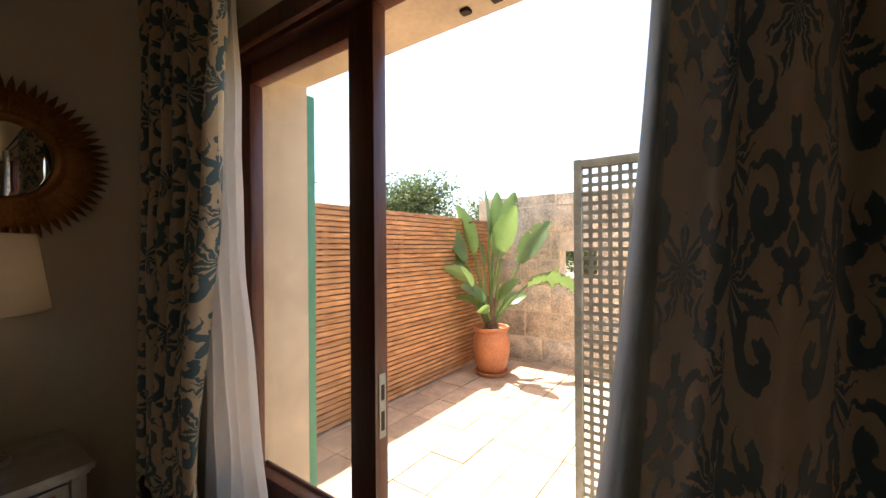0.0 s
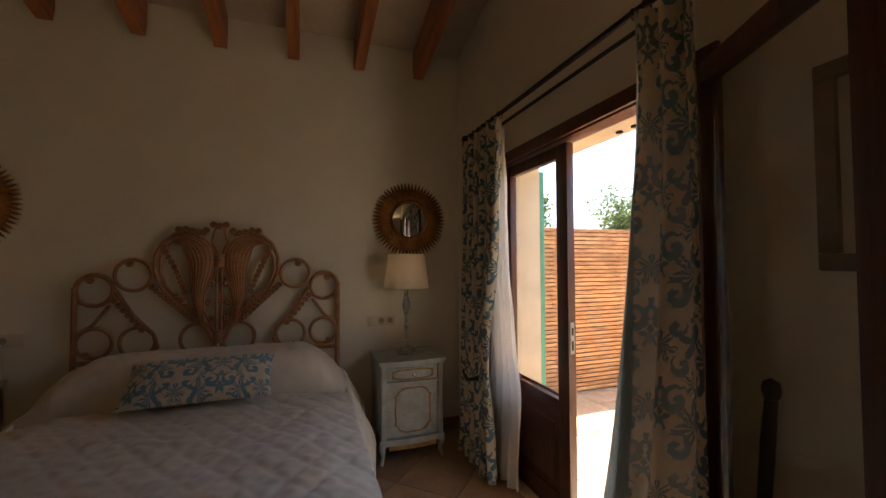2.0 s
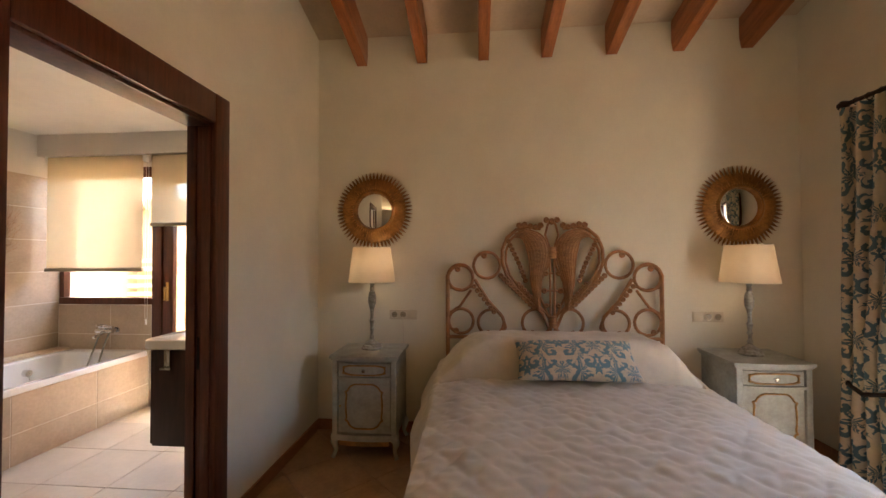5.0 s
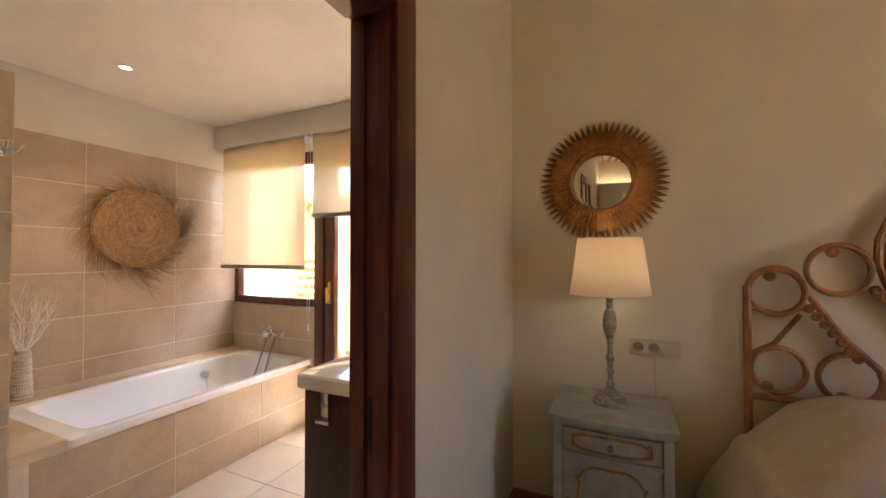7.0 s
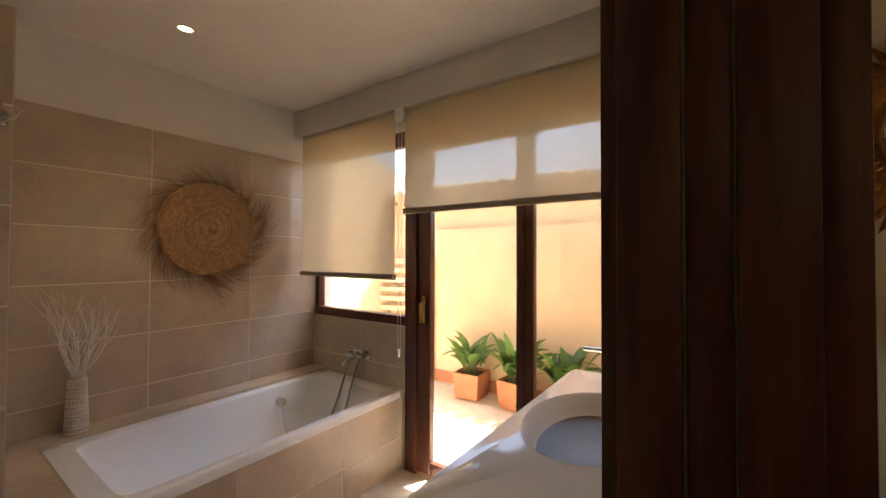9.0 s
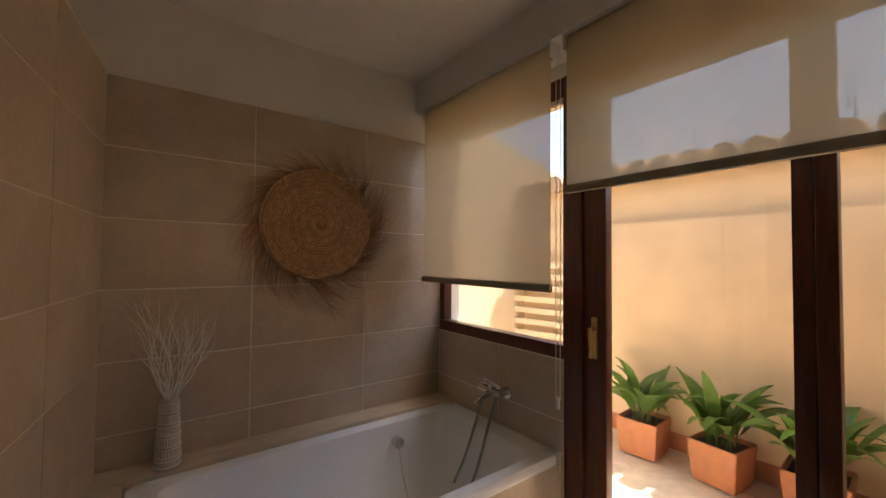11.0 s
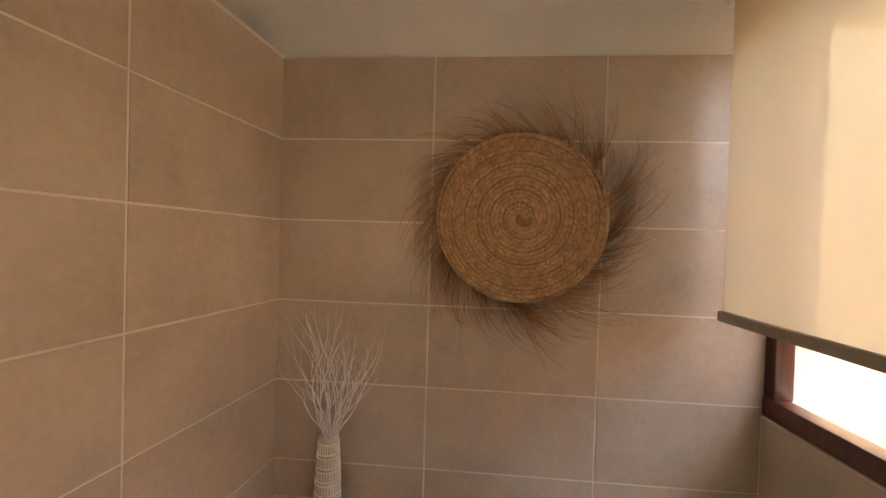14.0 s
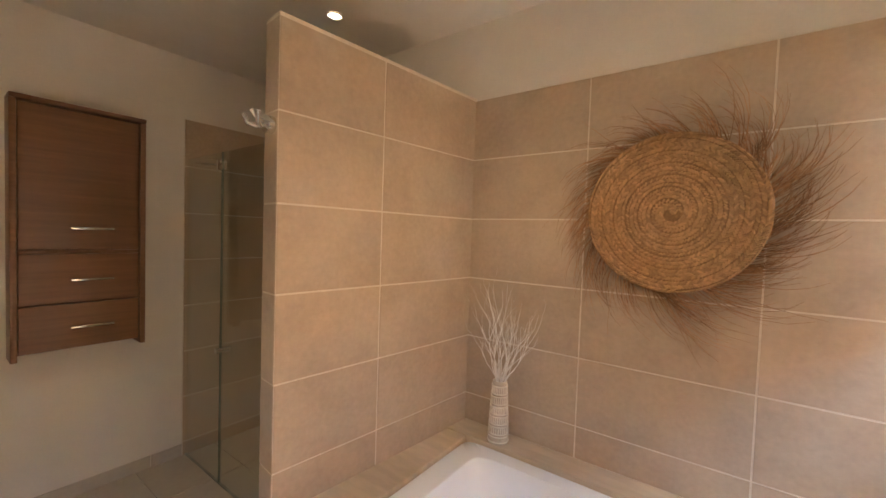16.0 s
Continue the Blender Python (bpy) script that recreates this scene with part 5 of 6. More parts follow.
bm = bmesh.new()


def strand(bm, c, along, half, wide):
    """A flat plaited straw lying on the disc."""
    al = along.normalized() * half
    wd_ = Vector((1, 0, 0)).cross(al).normalized() * wide
    top = Vector((0.0042, 0, 0))
    q = [bm.verts.new(v) for v in (c - al - top, c - al * 0.55 + wd_, c + al * 0.55 + wd_, c + al - top, c + al * 0.55 - wd_, c - al * 0.55 - wd_)]
    m0, m1 = bm.verts.new(c - al * 0.5 + top), bm.verts.new(c + al * 0.5 + top)
    for f in ((q[0], q[1], m0), (q[1], q[2], m1, m0), (q[2], q[3], m1), (q[3], q[4], m1), (q[4], q[5], m0, m1), (q[5], q[0], m0)):
        bm.faces.new(f)


COLS = 3
ROW = (PITCH - 0.0022) / COLS
ang = 0.0
while True:
    rc_ = 0.020 + PITCH * ang / (2 * math.pi)
    if rc_ > BR + 0.5 * PITCH:
        break
    for k in range(COLS):
        rr = rc_ + (k - 1) * ROW + rng.uniform(-0.0008, 0.0008)
        if not 0.004 < rr < BR - 0.004:
            continue
        a = ang + k * 0.004 / max(rr, 0.02)
        tng = Vector((0, -math.sin(a), math.cos(a)))
        rad = Vector((0, math.cos(a), math.sin(a)))
        lift = 0.0215 + 0.006 * (1 - rr / BR) + (0.0025 if k == 1 else 0) + rng.uniform(-0.0008, 0.0012)
        strand(bm, Vector((lift, rr * math.cos(a), rr * math.sin(a))), tng + rad * (0.75 if k % 2 else -0.75) * rng.uniform(0.85, 1.15), 0.0122 * rng.uniform(0.9, 1.1), 0.0041)
    ang += 0.0096 / max(rc_, 0.03)
tagged(part("braid", bm, STRAW, wh, "herringbone straw braid wound in a spiral", smooth=False), kind="stuff")
bm = bmesh.new()
for i in range(150):
    a = 2 * math.pi * i / 150
    strand(bm, Vector((0.016, BR * math.cos(a), BR * math.sin(a))), Vector((0.5, -math.sin(a), math.cos(a))), 0.012, 0.0045)
tagged(part("rim", bm, STRAW, wh, "bound straw rim", smooth=False), kind="stuff")
bm = bmesh.new()
for tuft in range(46):
    a0 = 2 * math.pi * tuft / 46 + rng.uniform(-0.09, 0.09)
    d0 = a0 + rng.uniform(0.45, 1.0)
    reach = rng.uniform(0.15, 0.28) * (1.15 if math.cos(a0 + 0.5) > 0 else 0.95)
    for i in range(rng.randint(6, 20)):
        a = a0 + rng.gauss(0, 0.06)
        length = reach * rng.uniform(0.5, 1.15)
        r0 = 0.282 + rng.uniform(-0.01, 0.012)
        p = Vector((rng.uniform(0.002, 0.014), r0 * math.cos(a), r0 * math.sin(a)))
        dirn = d0 + rng.gauss(0, 0.13)
        bend = rng.gauss(0.8, 0.35)
        pts = [p.copy()]
        for q in range(5):
            dd = dirn + bend * (q / 4) ** 1.5
            p = p + Vector((rng.uniform(-0.03, 0.05), math.cos(dd), math.sin(dd))) * (length / 5)
            p.x = min(max(0.002, p.x), 0.03)
            p.z -= 0.0012 * q
            pts.append(p.copy())
        tube(pts, [0.0014, 0.0013, 0.0012, 0.0010, 0.0007, 0.0004], 3, False, bm)
tagged(part("fringe", bm, FRINGE, wh, "loose straw tufts swirling outwards", smooth=False), kind="stuff")

vz = thing("vase", "tall taupe stoneware vase with pale ribs on the bath ledge", "vase", (-5.925, 1.10, 0.55))
part("body", lathe([(0, 0.0), (0.045, 0.0), (0.048, 0.006), (0.0462, 0.03), (0.0403, 0.15), (0.0348, 0.262), (0.0338, 0.284), (0.031, 0.288), (0.0275, 0.284), (0.0265, 0.10), (0, 0.09)], 44), VASE, vz)


def vase_r(z):
    return 0.0475 - 0.0485 * z


bm = bmesh.new()
for z in [0.012] + [k * 0.0455 + 0.036 + dz for k in range(5) for dz in (0.0, 0.0125)] + [0.266]:
    tube(circle((0, 0, z), vase_r(z) + 0.0012, "z", 44), 0.0026, 6, True, bm)
for k in range(5):
    z0 = k * 0.0455 + 0.0485
    z1 = min(z0 + 0.033, 0.266)
    for i in range(26):
        a = 2 * math.pi * (i + 0.5 * (k % 2)) / 26
        tube([(vase_r(z) * 1.012 * math.cos(a), vase_r(z) * 1.012 * math.sin(a), z) for z in (z0, z1)], 0.0022, 5, False, bm)
tagged(part("relief", bm, VASE_RIB, vz, "pale raised rings and flutes"), kind="stuff")
tw = thing("twig_bouquet", "bunch of white painted dry twigs in the vase", "dried twigs", (-5.925, 1.10, 0.55))


def twig(bm, p, d, length, rad, depth, rg):
    pts, rs = [p.copy()], [rad]
    n = 11
    for i in range(n):
        d = (d + Vector((rg.uniform(-0.20, 0.20), rg.uniform(-0.24, 0.24), rg.uniform(-0.02, 0.10)))).normalized()
        p = p + d * length / n
        p.x = max(p.x, -0.075)
        pts.append(p.copy())
        rs.append(rad * (1 - 0.75 * (i + 1) / n))
        if depth and i >= 4 and rg.random() < 0.42:
            s = Vector((rg.uniform(-0.4, 0.4), rg.uniform(-0.8, 0.8), rg.uniform(0.1, 0.6)))
            twig(bm, p.copy(), (d + s * 0.75).normalized(), length * rg.uniform(0.22, 0.45), rs[-1] * 0.8, depth - 1, rg)
    tube(pts, rs, 4, False, bm)


rg = random.Random(4)
for i in range(30):
    bm = bmesh.new()
    lean = rg.uniform(0.36, 0.50) if i % 5 == 0 else rg.gauss(-0.07, 0.14)
    mouth = Vector((rg.uniform(-0.014, 0.014), max(-0.017, min(0.017, lean * 0.05)), 0.272))
    tube([(0, 0, 0.095), mouth * 1.0], 0.0023, 4, False, bm)
    twig(bm, mouth, Vector((rg.uniform(-0.10, 0.18), lean, 1)).normalized(), rg.uniform(0.26, 0.46), 0.0023, 1, rg)
    part("twig", bm, TWIG, tw, smooth=False)


# courtyard planters ------------------------------------------------
def blade(bm, p, azim, length, width, lift, droop, rg, pleat=0.15):
    """A lance leaf on a stalk that rises and bends over."""
    d = Vector((math.cos(azim), math.sin(azim), 0))
    side = Vector((-d.y, d.x, 0))
    n = 9
    rows_ = []
    ang = lift
    q = p.copy()
    for i in range(n + 1):
        t = i / n
        w = width * (max(0, math.sin(math.pi * min(1, max(0, (t - 0.22) / 0.80)) ** 0.85))) + 0.003
        tw_ = side + Vector((0, 0, 0.25 * math.sin(azim * 3)))
        up = Vector((0, 0, pleat * w))
        rows_.append([bm.verts.new(q - tw_ * w + up), bm.verts.new(q), bm.verts.new(q + tw_ * w + up)])
        ang -= droop / n * (0.4 + 1.6 * t)
        q = q + (d * math.cos(ang) + Vector((0, 0, math.sin(ang)))) * (length / n)
    for a, b in zip(rows_, rows_[1:]):
        for k in range(2):
            bm.faces.new((a[k], a[k + 1], b[k + 1], b[k]))


def planter(at, seed):
    rg = random.Random(seed)
    pl = thing("planter", "square terracotta planter with a leafy aspidistra", "planter", at, "courtyard planters")
    s = 0.145
    bm = bmesh.new()
    rings_ = []
    for hw, z in ((s * 0.86, 0), (s, 0.26), (s - 0.018, 0.26), (s - 0.02, 0.225)):
        rings_.append([bm.verts.new((x * hw, y * hw, z)) for x, y in ((-1, -1), (1, -1), (1, 1), (-1, 1))])
    for a, b in zip(rings_, rings_[1:]):
        for i in range(4):
            j = (i + 1) % 4
            bm.faces.new((a[i], a[j], b[j], b[i]))
    bm.faces.new(rings_[0][::-1])
    bmesh.ops.bevel(bm, geom=[e for e in bm.edges], offset=0.005, segments=2, affect="EDGES")
    part("pot", bm, TERRACOTTA, pl)
    part("soil", block(-s + 0.02, s - 0.02, -s + 0.02, s - 0.02, 0.20, 0.232), SOIL, pl)
    for i in range(34):
        bm = bmesh.new()
        az = rg.uniform(0, 2 * math.pi)
        blade(bm, Vector((rg.uniform(-0.08, 0.08), rg.uniform(-0.08, 0.08), 0.225)), az, rg.uniform(0.30, 0.56), rg.uniform(0.032, 0.052), rg.uniform(1.2, 1.55), rg.uniform(0.4, 1.8), rg)
        part("leaf", bm, LEAF, pl)
    return pl


for i, x in enumerate((-5.38, -4.88, -4.42, -3.93)):
    p = planter((x, 4.03, 0), 20 + i)
    p.matrix_basis = pose(x, 4.03 + 0.01 * i, 0, 0, 0, (4, -6, 3, -2)[i])

# patio pot with giant strelitzia --------------------------------------
pot = thing("large_plant_pot", "round terracotta pot on a saucer", "plant pot", (3.78, 2.17, 0))
part("saucer", lathe([(0, 0), (0.17, 0), (0.20, 0.045), (0.185, 0.045), (0.165, 0.02), (0, 0.02)], 36), TERRACOTTA, pot)
part("body", lathe([(0, 0.02), (0.125, 0.02), (0.14, 0.03), (0.185, 0.15), (0.208, 0.28), (0.205, 0.39), (0.182, 0.475), (0.178, 0.49), (0.20, 0.51), (0.20, 0.54), (0.18, 0.54), (0.17, 0.50), (0, 0.48)], 44), TERRACOTTA, pot)
part("soil", lathe([(0, 0.505), (0.172, 0.496)], 24), SOIL, pot)
stre = thing("strelitzia", "giant strelitzia with broad split leaves in a pot", "plant", (3.78, 2.17, 0.50))


def banana_leaf(base, azim, stalk, length, width, lift, droop, rg, split=0.0):
    d = Vector((math.cos(azim), math.sin(azim), 0))
    side = Vector((-d.y, d.x, 0))
    pts, q, ang = [base.copy()], base.copy(), lift
    twist = rg.choice((-1, 1)) * rg.uniform(0.75, 1.25)
    for i in range(8):
        q = q + (d * math.cos(ang) + Vector((0, 0, math.sin(ang)))) * stalk / 8
        ang -= droop * 0.03
        pts.append(q.copy())
    spine = part("stalk", tube(pts, [0.024 - 0.0016 * i for i in range(9)], 8), STEM, stre)
    bm = bmesh.new()
    n = 26
    rows_ = []
    for i in range(n + 1):
        t = i / n
        w = width * (math.sin(math.pi * min(1, t * 0.96 + 0.03)) ** 0.62) * (1 - 0.25 * t)
        ragged = (1 - split * rg.random()) if 0 < i < n else 1
        up = d * (-math.sin(ang)) + Vector((0, 0, math.cos(ang)))
        across = side * math.cos(twist) + up * math.sin(twist)
        up = up * math.cos(twist) - side * math.sin(twist)
        rows_.append([bm.verts.new(q + across * k * w * (ragged if abs(k) == 1 else 1) + up * (0.30 * w * abs(k) ** 1.2 - (0.35 * w * abs(k) ** 2 if droop > 1 else 0))) for k in (-1, -0.5, 0, 0.5, 1)])
        ang -= droop / n
        q = q + (d * math.cos(ang) + Vector((0, 0, math.sin(ang)))) * (length / n)
    for a, b in zip(rows_, rows_[1:]):
        for k in range(4):
            if split and k in (0, 3) and rg.random() < split * 0.35:
                continue
            bm.faces.new((a[k], a[k + 1], b[k + 1], b[k]))
    part("leaf", bm, BANANA, stre, "broad green leaf")


rg = random.Random(8)
# towards the viewer is -x -y; the picture's plane runs along (0.58, -0.81)
VIEW = -54.5
for azd, stalk, ln, wd_, lift, droop, sp in ((VIEW + 172, 0.62, 0.66, 0.137, 1.15, 0.35, 0.1), (VIEW + 150, 0.85, 0.62, 0.143, 1.38, 0.25, 0.1), (VIEW + 60, 0.95, 0.62, 0.156, 1.48, 0.15, 0.1), (VIEW - 40, 0.80, 0.60, 0.156, 1.42, 0.3, 0.1),
                                             (VIEW + 10, 0.78, 0.62, 0.156, 1.20, 0.4, 0.15), (VIEW, 0.62, 0.72, 0.156, 1.05, 1.7, 0.8), (VIEW + 100, 0.70, 0.5, 0.10, 1.3, 0.5, 0.1), (VIEW + 200, 0.5, 0.42, 0.10, 1.25, 0.9, 0.2), (VIEW + 176, 0.80, 0.66, 0.12, 1.22, 0.3, 0.1), (VIEW + 25, 0.95, 0.62, 0.13, 1.45, 0.2, 0.1), (VIEW + 120, 1.0, 0.60, 0.14, 1.52, 0.1, 0.1),
                                             (VIEW + 165, 0.25, 0.30, 0.085, 1.1, 1.0, 0), (VIEW + 190, 0.30, 0.34, 0.08, 1.35, 1.0, 0), (VIEW + 15, 0.25, 0.32, 0.085, 1.1, 0.9, 0), (VIEW - 20, 0.32, 0.34, 0.085, 1.3, 0.7, 0), (VIEW + 240, 0.2, 0.3, 0.08, 1.1, 1.2, 0)):
    banana_leaf(Vector((rg.uniform(-0.04, 0.04), rg.uniform(-0.04, 0.04), 0.04)), radians(azd), stalk, ln, wd_, lift, droop, rg, sp)
for i in range(16):
    a = rg.uniform(0, 6.28)
    part("sheath", tube([(0.05 * math.cos(a), 0.05 * math.sin(a), -0.01), (0.045 * math.cos(a), 0.045 * math.sin(a), 0.2), (0.07 * math.cos(a), 0.07 * math.sin(a), rg.uniform(0.25, 0.42))], [0.03, 0.022, 0.006], 6), BARK, stre, "brown fibrous sheath")


# trees beyond the fence ---------------------------------------------------
def tree(at, height, spread_, seed, label, leaf=0.10, count=9000):
    rg = random.Random(seed)
    t = thing("tree", label, "tree", at, "garden trees")
    tb = bmesh.new()
    trunk_h = height * 0.45
    tube([(0, 0, -0.2), (0.08, 0.05, trunk_h * 0.5), (0.02, 0.1, trunk_h)], [0.16, 0.12, 0.09], 8, False, tb)
    tips = []
    for i in range(9):
        a = rg.uniform(0, 6.28)
        e = Vector((math.cos(a) * spread_ * rg.uniform(0.3, 0.8), math.sin(a) * spread_ * rg.uniform(0.3, 0.8), height * rg.uniform(0.62, 0.95)))
        mid = Vector((e.x * 0.4, e.y * 0.4, trunk_h + (e.z - trunk_h) * 0.6))
        tube([(0.02, 0.1, trunk_h * 0.9), mid, e], [0.07, 0.05, 0.015], 6, False, tb)
        tips += [e, mid.lerp(e, 0.6)]
    part("trunk", tb, BARK, t)
    vs, fs = [], []
    for i in range(count):
        c = rg.choice(tips)
        g = Vector([max(-1.5, min(1.5, rg.gauss(0, 1))) * k for k in (0.24, 0.24, 0.17)]) * spread_
        p = c + g
        d = Vector((rg.uniform(-1, 1), rg.uniform(-1, 1), rg.uniform(-0.8, 0.6))).normalized()
        s = d.cross(Vector((rg.uniform(-1, 1), rg.uniform(-1, 1), rg.uniform(-1, 1)))).normalized()
        L_ = leaf * rg.uniform(0.6, 1.3)
        k = len(vs)
        vs += [p, p + d * L_ * 0.5 + s * L_ * 0.24, p + d * L_, p + d * L_ * 0.5 - s * L_ * 0.24]
        fs.append((k, k + 1, k + 2, k + 3))
    me = bpy.data.meshes.new("crown")
    me.from_pydata([tuple(v) for v in vs], [], fs)
    me.materials.append(TREE)
    cr = new("crown", me)
    cr.parent = t
    tagged(cr, kind="stuff")


tree((7.6, 6.6, -0.16), 3.35, 1.35, 3, "grey-green olive tree behind the fence")
tree((5.6, 9.5, -0.16), 3.2, 1.3, 5, "leafy garden tree far behind the fence")
tree((10.0, 5.2, -0.16), 3.0, 1.3, 6, "round olive tree beyond the stone wall")
tree((9.5, 2.6, -0.16), 2.0, 1.2, 9, "low shrub seen through the wall opening", 0.08)
tree((3.4, 6.3, -0.16), 3.0, 0.7, 15, "slim green tree close behind the fence")


def bamboo(at, seed):
    """A clump of thin leaning canes with narrow leaves towards their tips."""
    rg = random.Random(seed)
    t = thing("bamboo", "feathery bamboo clump beyond the courtyard wall", "bamboo", at)
    lb = bmesh.new()
    for i in range(26):
        x, y, hgt = rg.uniform(-0.95, 0.95), rg.uniform(-0.3, 0.3), rg.uniform(2.6, 3.75)
        lx, ly = rg.gauss(0.12, 0.22), rg.gauss(0, 0.2)
        pts = [Vector((x + lx * k * k, y + ly * k * k, hgt * k)) for k in (0, 0.35, 0.65, 0.85, 1.0)]
        part("cane", tube(pts, [0.012, 0.010, 0.008, 0.005, 0.002], 5), STEM, t)
        for q in range(46):
            k = rg.uniform(0.55, 1.0)
            p = Vector((x + lx * k * k, y + ly * k * k, hgt * k))
            d = Vector((rg.uniform(-1, 1), rg.uniform(-1, 1), rg.uniform(-0.5, 0.7))).normalized()
            side = d.cross(Vector((rg.uniform(-1, 1), rg.uniform(-1, 1), 1))).normalized() * 0.008
            p = p + d * rg.uniform(0.0, 0.12)
            ln = rg.uniform(0.09, 0.17)
            lb.faces.new([lb.verts.new(v) for v in (p, p + d * ln * 0.4 + side, p + d * ln, p + d * ln * 0.4 - side)])
    tagged(part("foliage", lb, TREE, t, smooth=False), kind="stuff")


bamboo((-4.0, 6.4, -0.16), 12)

palm = thing("palm_tree", "small palm tree behind the fence", "tree", (6.3, 11.6, -0.16), "garden trees")
part("trunk", tube([(0, 0, 0), (0.05, 0, 1.6), (0, 0, 3.1)], [0.14, 0.12, 0.11], 10), BARK, palm)
rg = random.Random(2)
for i in range(26):
    bm = bmesh.new()
    az = rg.uniform(0, 6.28)
    lift = rg.uniform(-0.2, 1.3)
    for k in range(9):
        blade(bm, Vector((0, 0, 3.1)) + Vector((math.cos(az) * math.cos(lift), math.sin(az) * math.cos(lift), math.sin(lift))) * 0.35, az + (k - 4) * 0.16, 0.55, 0.03, lift + 0.2, 0.9, rg)
    part("frond", bm, TREE, palm)


# ---------------------------------------------------------------- tiles, pavers and stones
def slab_me(w, h, d, material, bevel=0.003, name="tile"):
    """A tile lying in its own xz plane, its face towards -y."""
    return mesh_of(name, block(0, w, 0, d, 0, h, bevel), material, False)


def tile_run(parent, material, to_world, widths, heights, joint=0.0062, depth=0.012, name="tile"):
    """Tiles laid from the origin of to_world along its x and z; shared meshes for equal sizes."""
    cache = {}
    x = 0.0
    for w in widths:
        z = 0.0
        for h in heights:
            key = (round(w, 3), round(h, 3))
            if key not in cache:
                cache[key] = slab_me(w - joint, h - joint, depth, material, 0.0012, name)
            piece(name, cache[key], parent, to_world @ pose(x + joint / 2, 0, z + joint / 2))
            z += h
        x += w


ROWS = [0.1, 0.2985, 0.2985, 0.2985, 0.2985, 0.2985]
Z0 = 2.184 - 0.2985 * 6 + 0.1985
# back wall above the bath: faces +x
COLS_BACK = [0.597, 0.60, 0.553]
rows = [0.692 - 0.55] + [0.2985] * 5
tile_run(wall_bath_back, WALL_TILE, Matrix.Translation((-6.009, 0.83, 0.55)) @ pose(0, 0, 0, 0, 0, 90), COLS_BACK, rows)
# shower side of the back wall
tile_run(wall_bath_back, WALL_TILE, Matrix.Translation((-6.009, -0.90, 0.0)) @ pose(0, 0, 0, 0, 0, 90), [0.6, 0.6, 0.39], [0.095] + [0.2985] * 7)
# partition: bath side faces +y, end faces +x
tile_run(partition, WALL_TILE, Matrix.Translation((-5.0, 0.832, 0.0)) @ pose(0, 0, 0, 0, 0, 180), [0.43, 0.59], [0.0945] + [0.2985] * 7)
tile_run(partition, WALL_TILE, Matrix.Translation((-5.0, 0.73, 0.0)) @ pose(0, 0, 0, 0, 0, 90), [0.102], [0.0945] + [0.2985] * 7)
tile_run(partition, WALL_TILE, Matrix.Translation((-6.0, 0.730, 0.0)), [0.57, 0.43], [0.0945] + [0.2985] * 7)
partition.matrix_basis = Matrix.Translation((-6.02, 0.862, 0)) @ pose(0, 0, 0, 0, 0, -6.16) @ Matrix.Translation((6.02, -0.832, 0))
# south wall in the shower
tile_run(wall_bath_south, WALL_TILE, Matrix.Translation((-5.34, -0.889, 0.0)) @ pose(0, 0, 0, 0, 0, 180), [0.6, 0.08], [0.0945] + [0.2985] * 7)
tile_run(wall_bath_south, BATH_TILE, Matrix.Translation((-3.37, -0.889, 0.0)) @ pose(0, 0, 0, 0, 0, 180), [0.6, 0.6, 0.6, 0.17], [0.08])
# below the window: faces -y
tile_run(wall_window, WALL_TILE, Matrix.Translation((-6.005, 2.569, 0.53)), [0.55, 0.425], [0.15, 0.282])
tile_run(wall_window, WALL_TILE, Matrix.Translation((-5.048, 2.569, 0.0)), [0.018], [0.53])
# front of the bath: faces +x
tile_run(bath_front, WALL_TILE, Matrix.Translation((TX1 - 0.006, 0.832, 0.0)) @ pose(0, 0, 0, 0, 0, 90), [0.63, 0.6, 0.51], [0.215, 0.27])
# bathroom floor
S = 0.447
cache_me = mesh_of("tile", block(0.0025, S - 0.0025, 0.0025, S - 0.0025, -0.01, 0.0, 0.0015), BATH_TILE, False)
bath_floor = structure("floor_bath", block(-6.1, -3.30, -0.95, 2.575, -0.14, -0.005), PALE_GROUT, "pale grout of the bathroom floor", "floor")
for i in range(6):
    for j in range(8):
        x, y = -5.985 + i * S, -0.93 + j * S
        if y + S < 2.62:
            piece("tile", cache_me, bath_floor, pose(x, y, 0.004))


def clip(poly, axis, value, keep_less):
    out = []
    for a, b in zip(poly, poly[1:] + poly[:1]):
        ia, ib = (a[axis] <= value) == keep_less, (b[axis] <= value) == keep_less
        if ia:
            out.append(a)
        if ia != ib:
            t = (value - a[axis]) / (b[axis] - a[axis])
            out.append(a.lerp(b, t))
    return out


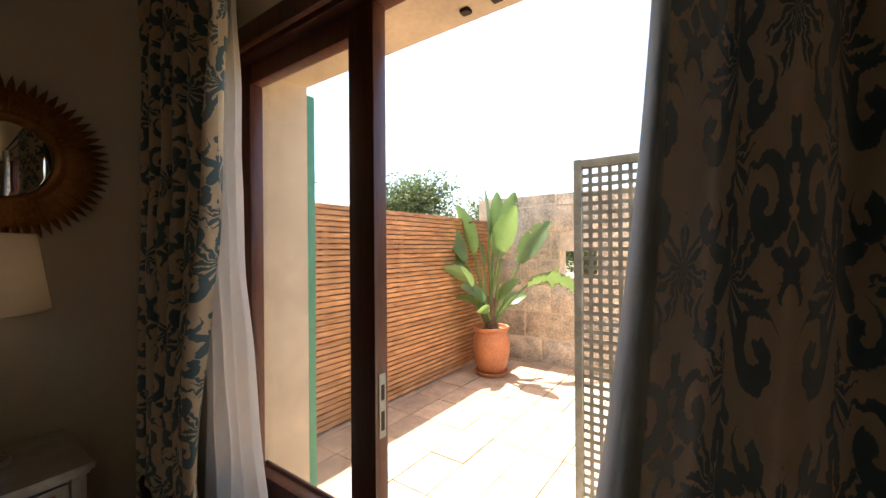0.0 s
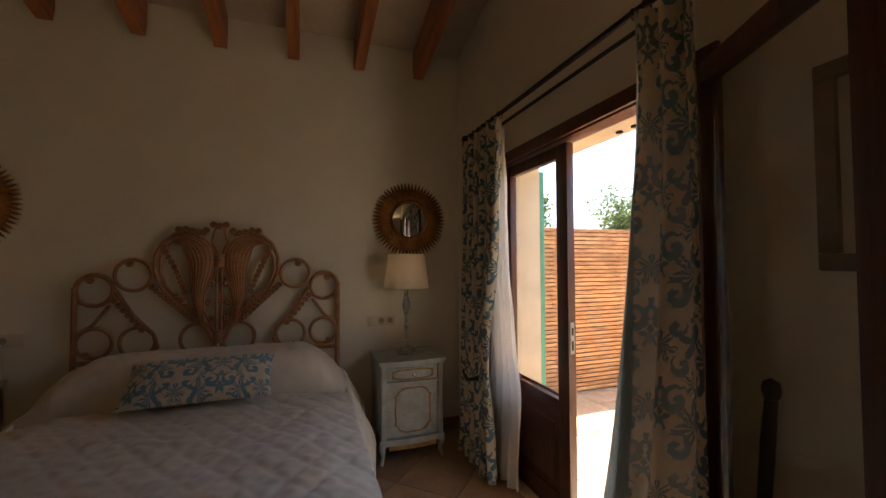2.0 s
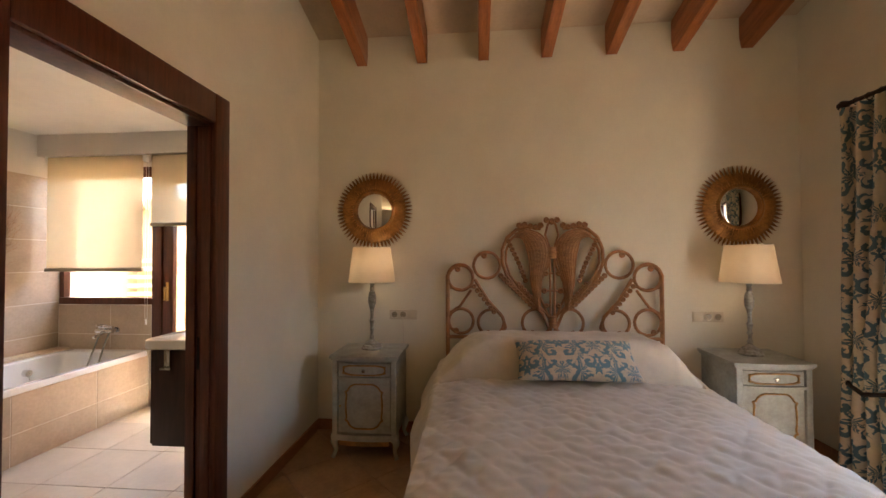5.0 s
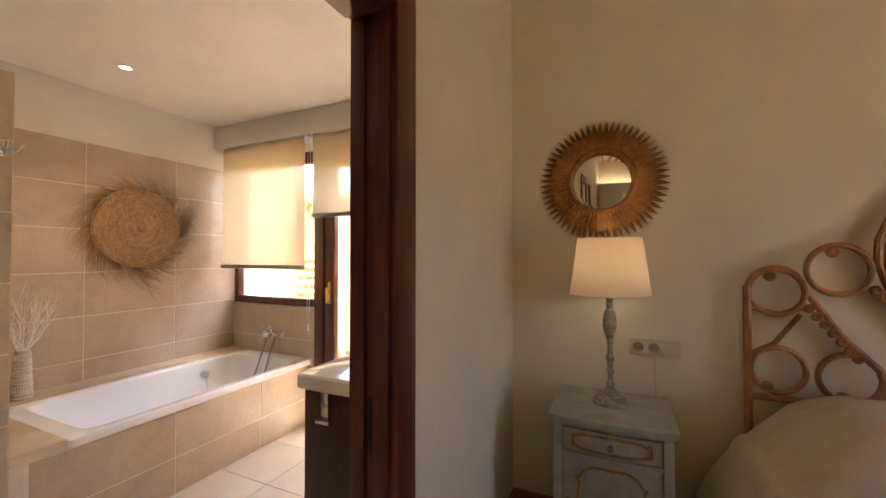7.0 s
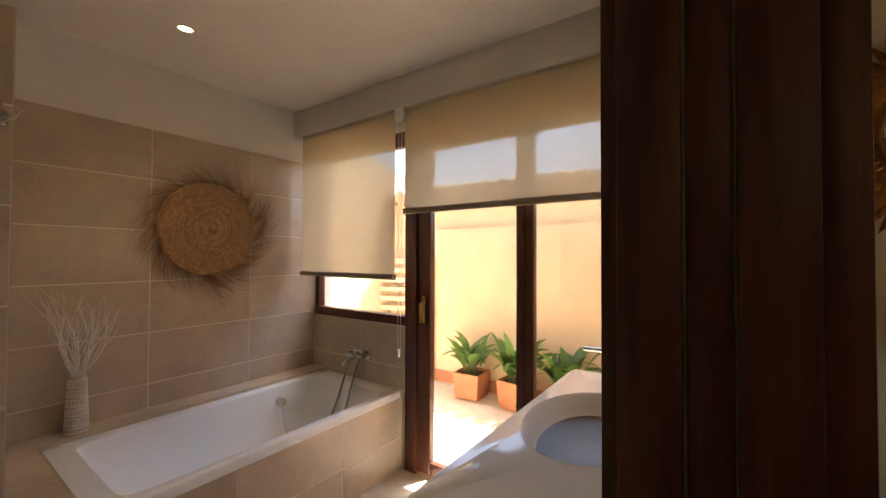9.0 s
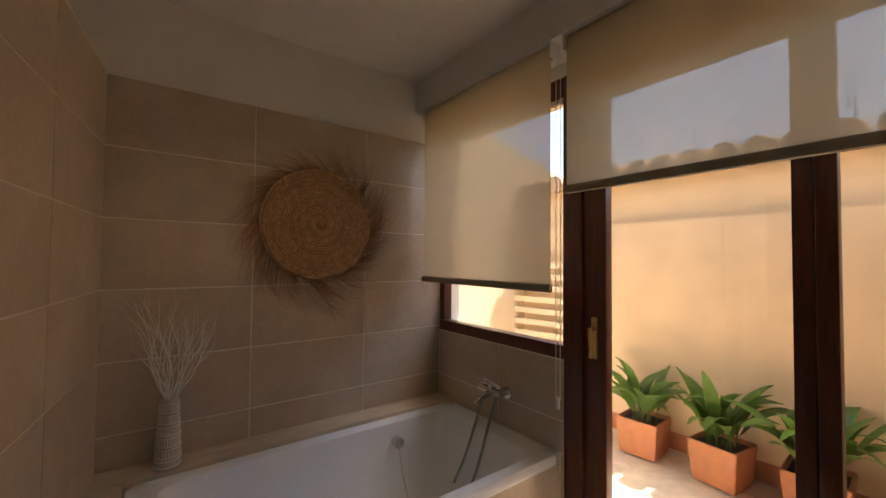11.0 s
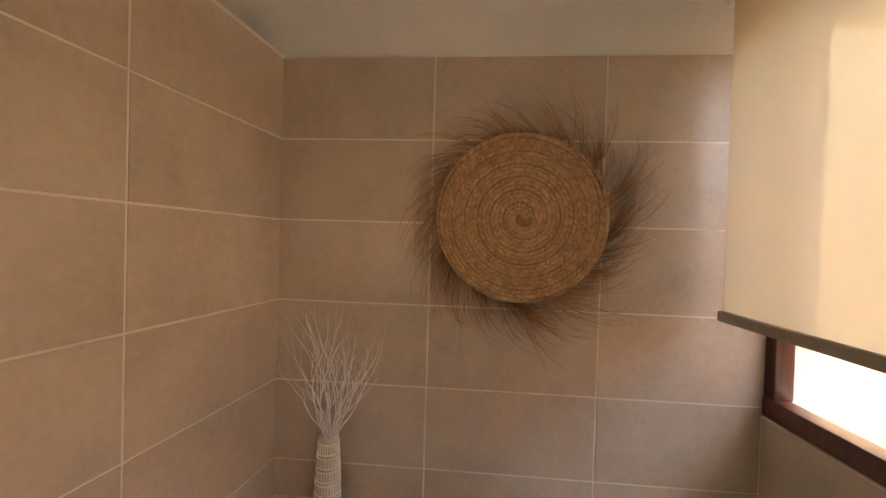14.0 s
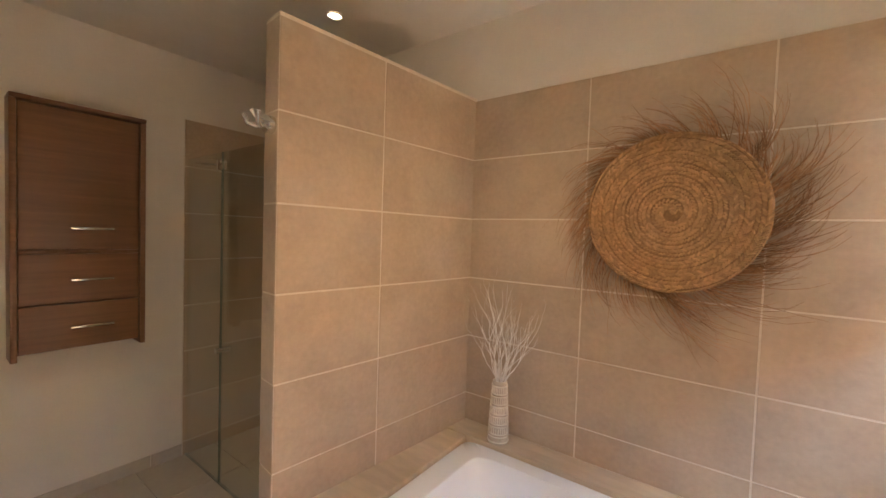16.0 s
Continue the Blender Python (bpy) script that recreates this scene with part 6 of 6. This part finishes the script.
def paving(parent, material, size, turn, x0, x1, y0, y1, joint, z, name="tile", thick=0.01, origin=(0, 0), holes=None, jitter=0.0):
    """Pavers of size (a, b) turned by degrees, cut off at the room's edges."""
    a, b = size
    rot = Matrix.Rotation(radians(turn), 2)
    n = int(max(x1 - x0, y1 - y0) / min(a, b)) + 6
    full = mesh_of(name, block(joint / 2, a - joint / 2, joint / 2, b - joint / 2, -thick, 0, 0.0018), material, False)
    for i in range(-n, n):
        for j in range(-n, n):
            p = [Vector((i * a + u, j * b + v)) for u, v in ((joint / 2, joint / 2), (a - joint / 2, joint / 2), (a - joint / 2, b - joint / 2), (joint / 2, b - joint / 2))]
            p = [rot @ q + Vector(origin) for q in p]
            c = sum(p, Vector((0, 0))) / 4
            if not (x0 - a < c.x < x1 + a and y0 - a < c.y < y1 + a):
                continue
            q = clip(clip(clip(clip(p, 0, x0, False) or [], 0, x1, True) if True else p, 1, y0, False), 1, y1, True)
            if len(q) < 3:
                continue
            if all((u - v).length < 1e-6 for u, v in zip(p, q)) and len(q) == 4:
                corner = rot @ Vector((i * a, j * b)) + Vector(origin)
                piece(name, full, parent, pose(corner.x, corner.y, z + random.uniform(-jitter, jitter), 0, 0, turn))
                continue
            bm = bmesh.new()
            f = bm.faces.new([bm.verts.new((v.x, v.y, 0)) for v in q])
            r = bmesh.ops.extrude_face_region(bm, geom=[f])
            for v in r["geom"]:
                if isinstance(v, bmesh.types.BMVert):
                    v.co.z -= thick
            piece(name, mesh_of(name, bm, material, False), parent, pose(0, 0, z))


paving(floor_slab, TERRA_FLOOR, (0.42, 0.42), 45, -3.228, 0.518, -3.29, 2.213, 0.005, 0.0, origin=(0.1, 0.05))
paving(patio, PATIO_TILE, (0.40, 0.265), 0, 0.87, 4.53, -1.4, 2.55, 0.007, 0.0, "paver", 0.02, (0.02, 0.1), jitter=0.003)
paving(court, PATIO_TILE, (0.30, 0.30), 0, -6.74, -3.55, 2.66, 4.24, 0.01, 0.0, "paver", 0.02, (0.02, 0.1), jitter=0.003)

# sandstone blocks of the garden wall, facing -x
rng = random.Random(5)
for r in range(7):
    z0, h = r * 0.33 - 0.03, 0.318
    y = -1.2 - (r % 2) * 0.3
    while y < 2.54:
        w = rng.uniform(0.50, 0.66)
        a, b = y, min(y + w, 2.54)
        y = b + 0.018
        if b - a < 0.1:
            continue
        zt = min(z0 + h, 2.09)
        if r in (3, 4) and b > 1.18 and a < 1.63 and (z0 + h > 1.1 and z0 < 1.36):
            spans = [(a, min(b, 1.185)), (max(a, 1.625), b)]
        else:
            spans = [(a, b)]
        for p, q in spans:
            if q - p < 0.06:
                continue
            bm = block(0, 0.2, 0, q - p, 0, zt - z0, 0.014)
            for v in bm.verts:
                v.co += Vector((rng.uniform(-0.006, 0.006), rng.uniform(-0.004, 0.004), rng.uniform(-0.004, 0.004)))
            piece("stone_block", mesh_of("stone_block", bm, STONE, True), stone_wall, pose(4.505 + rng.uniform(-0.006, 0.006), p, z0))
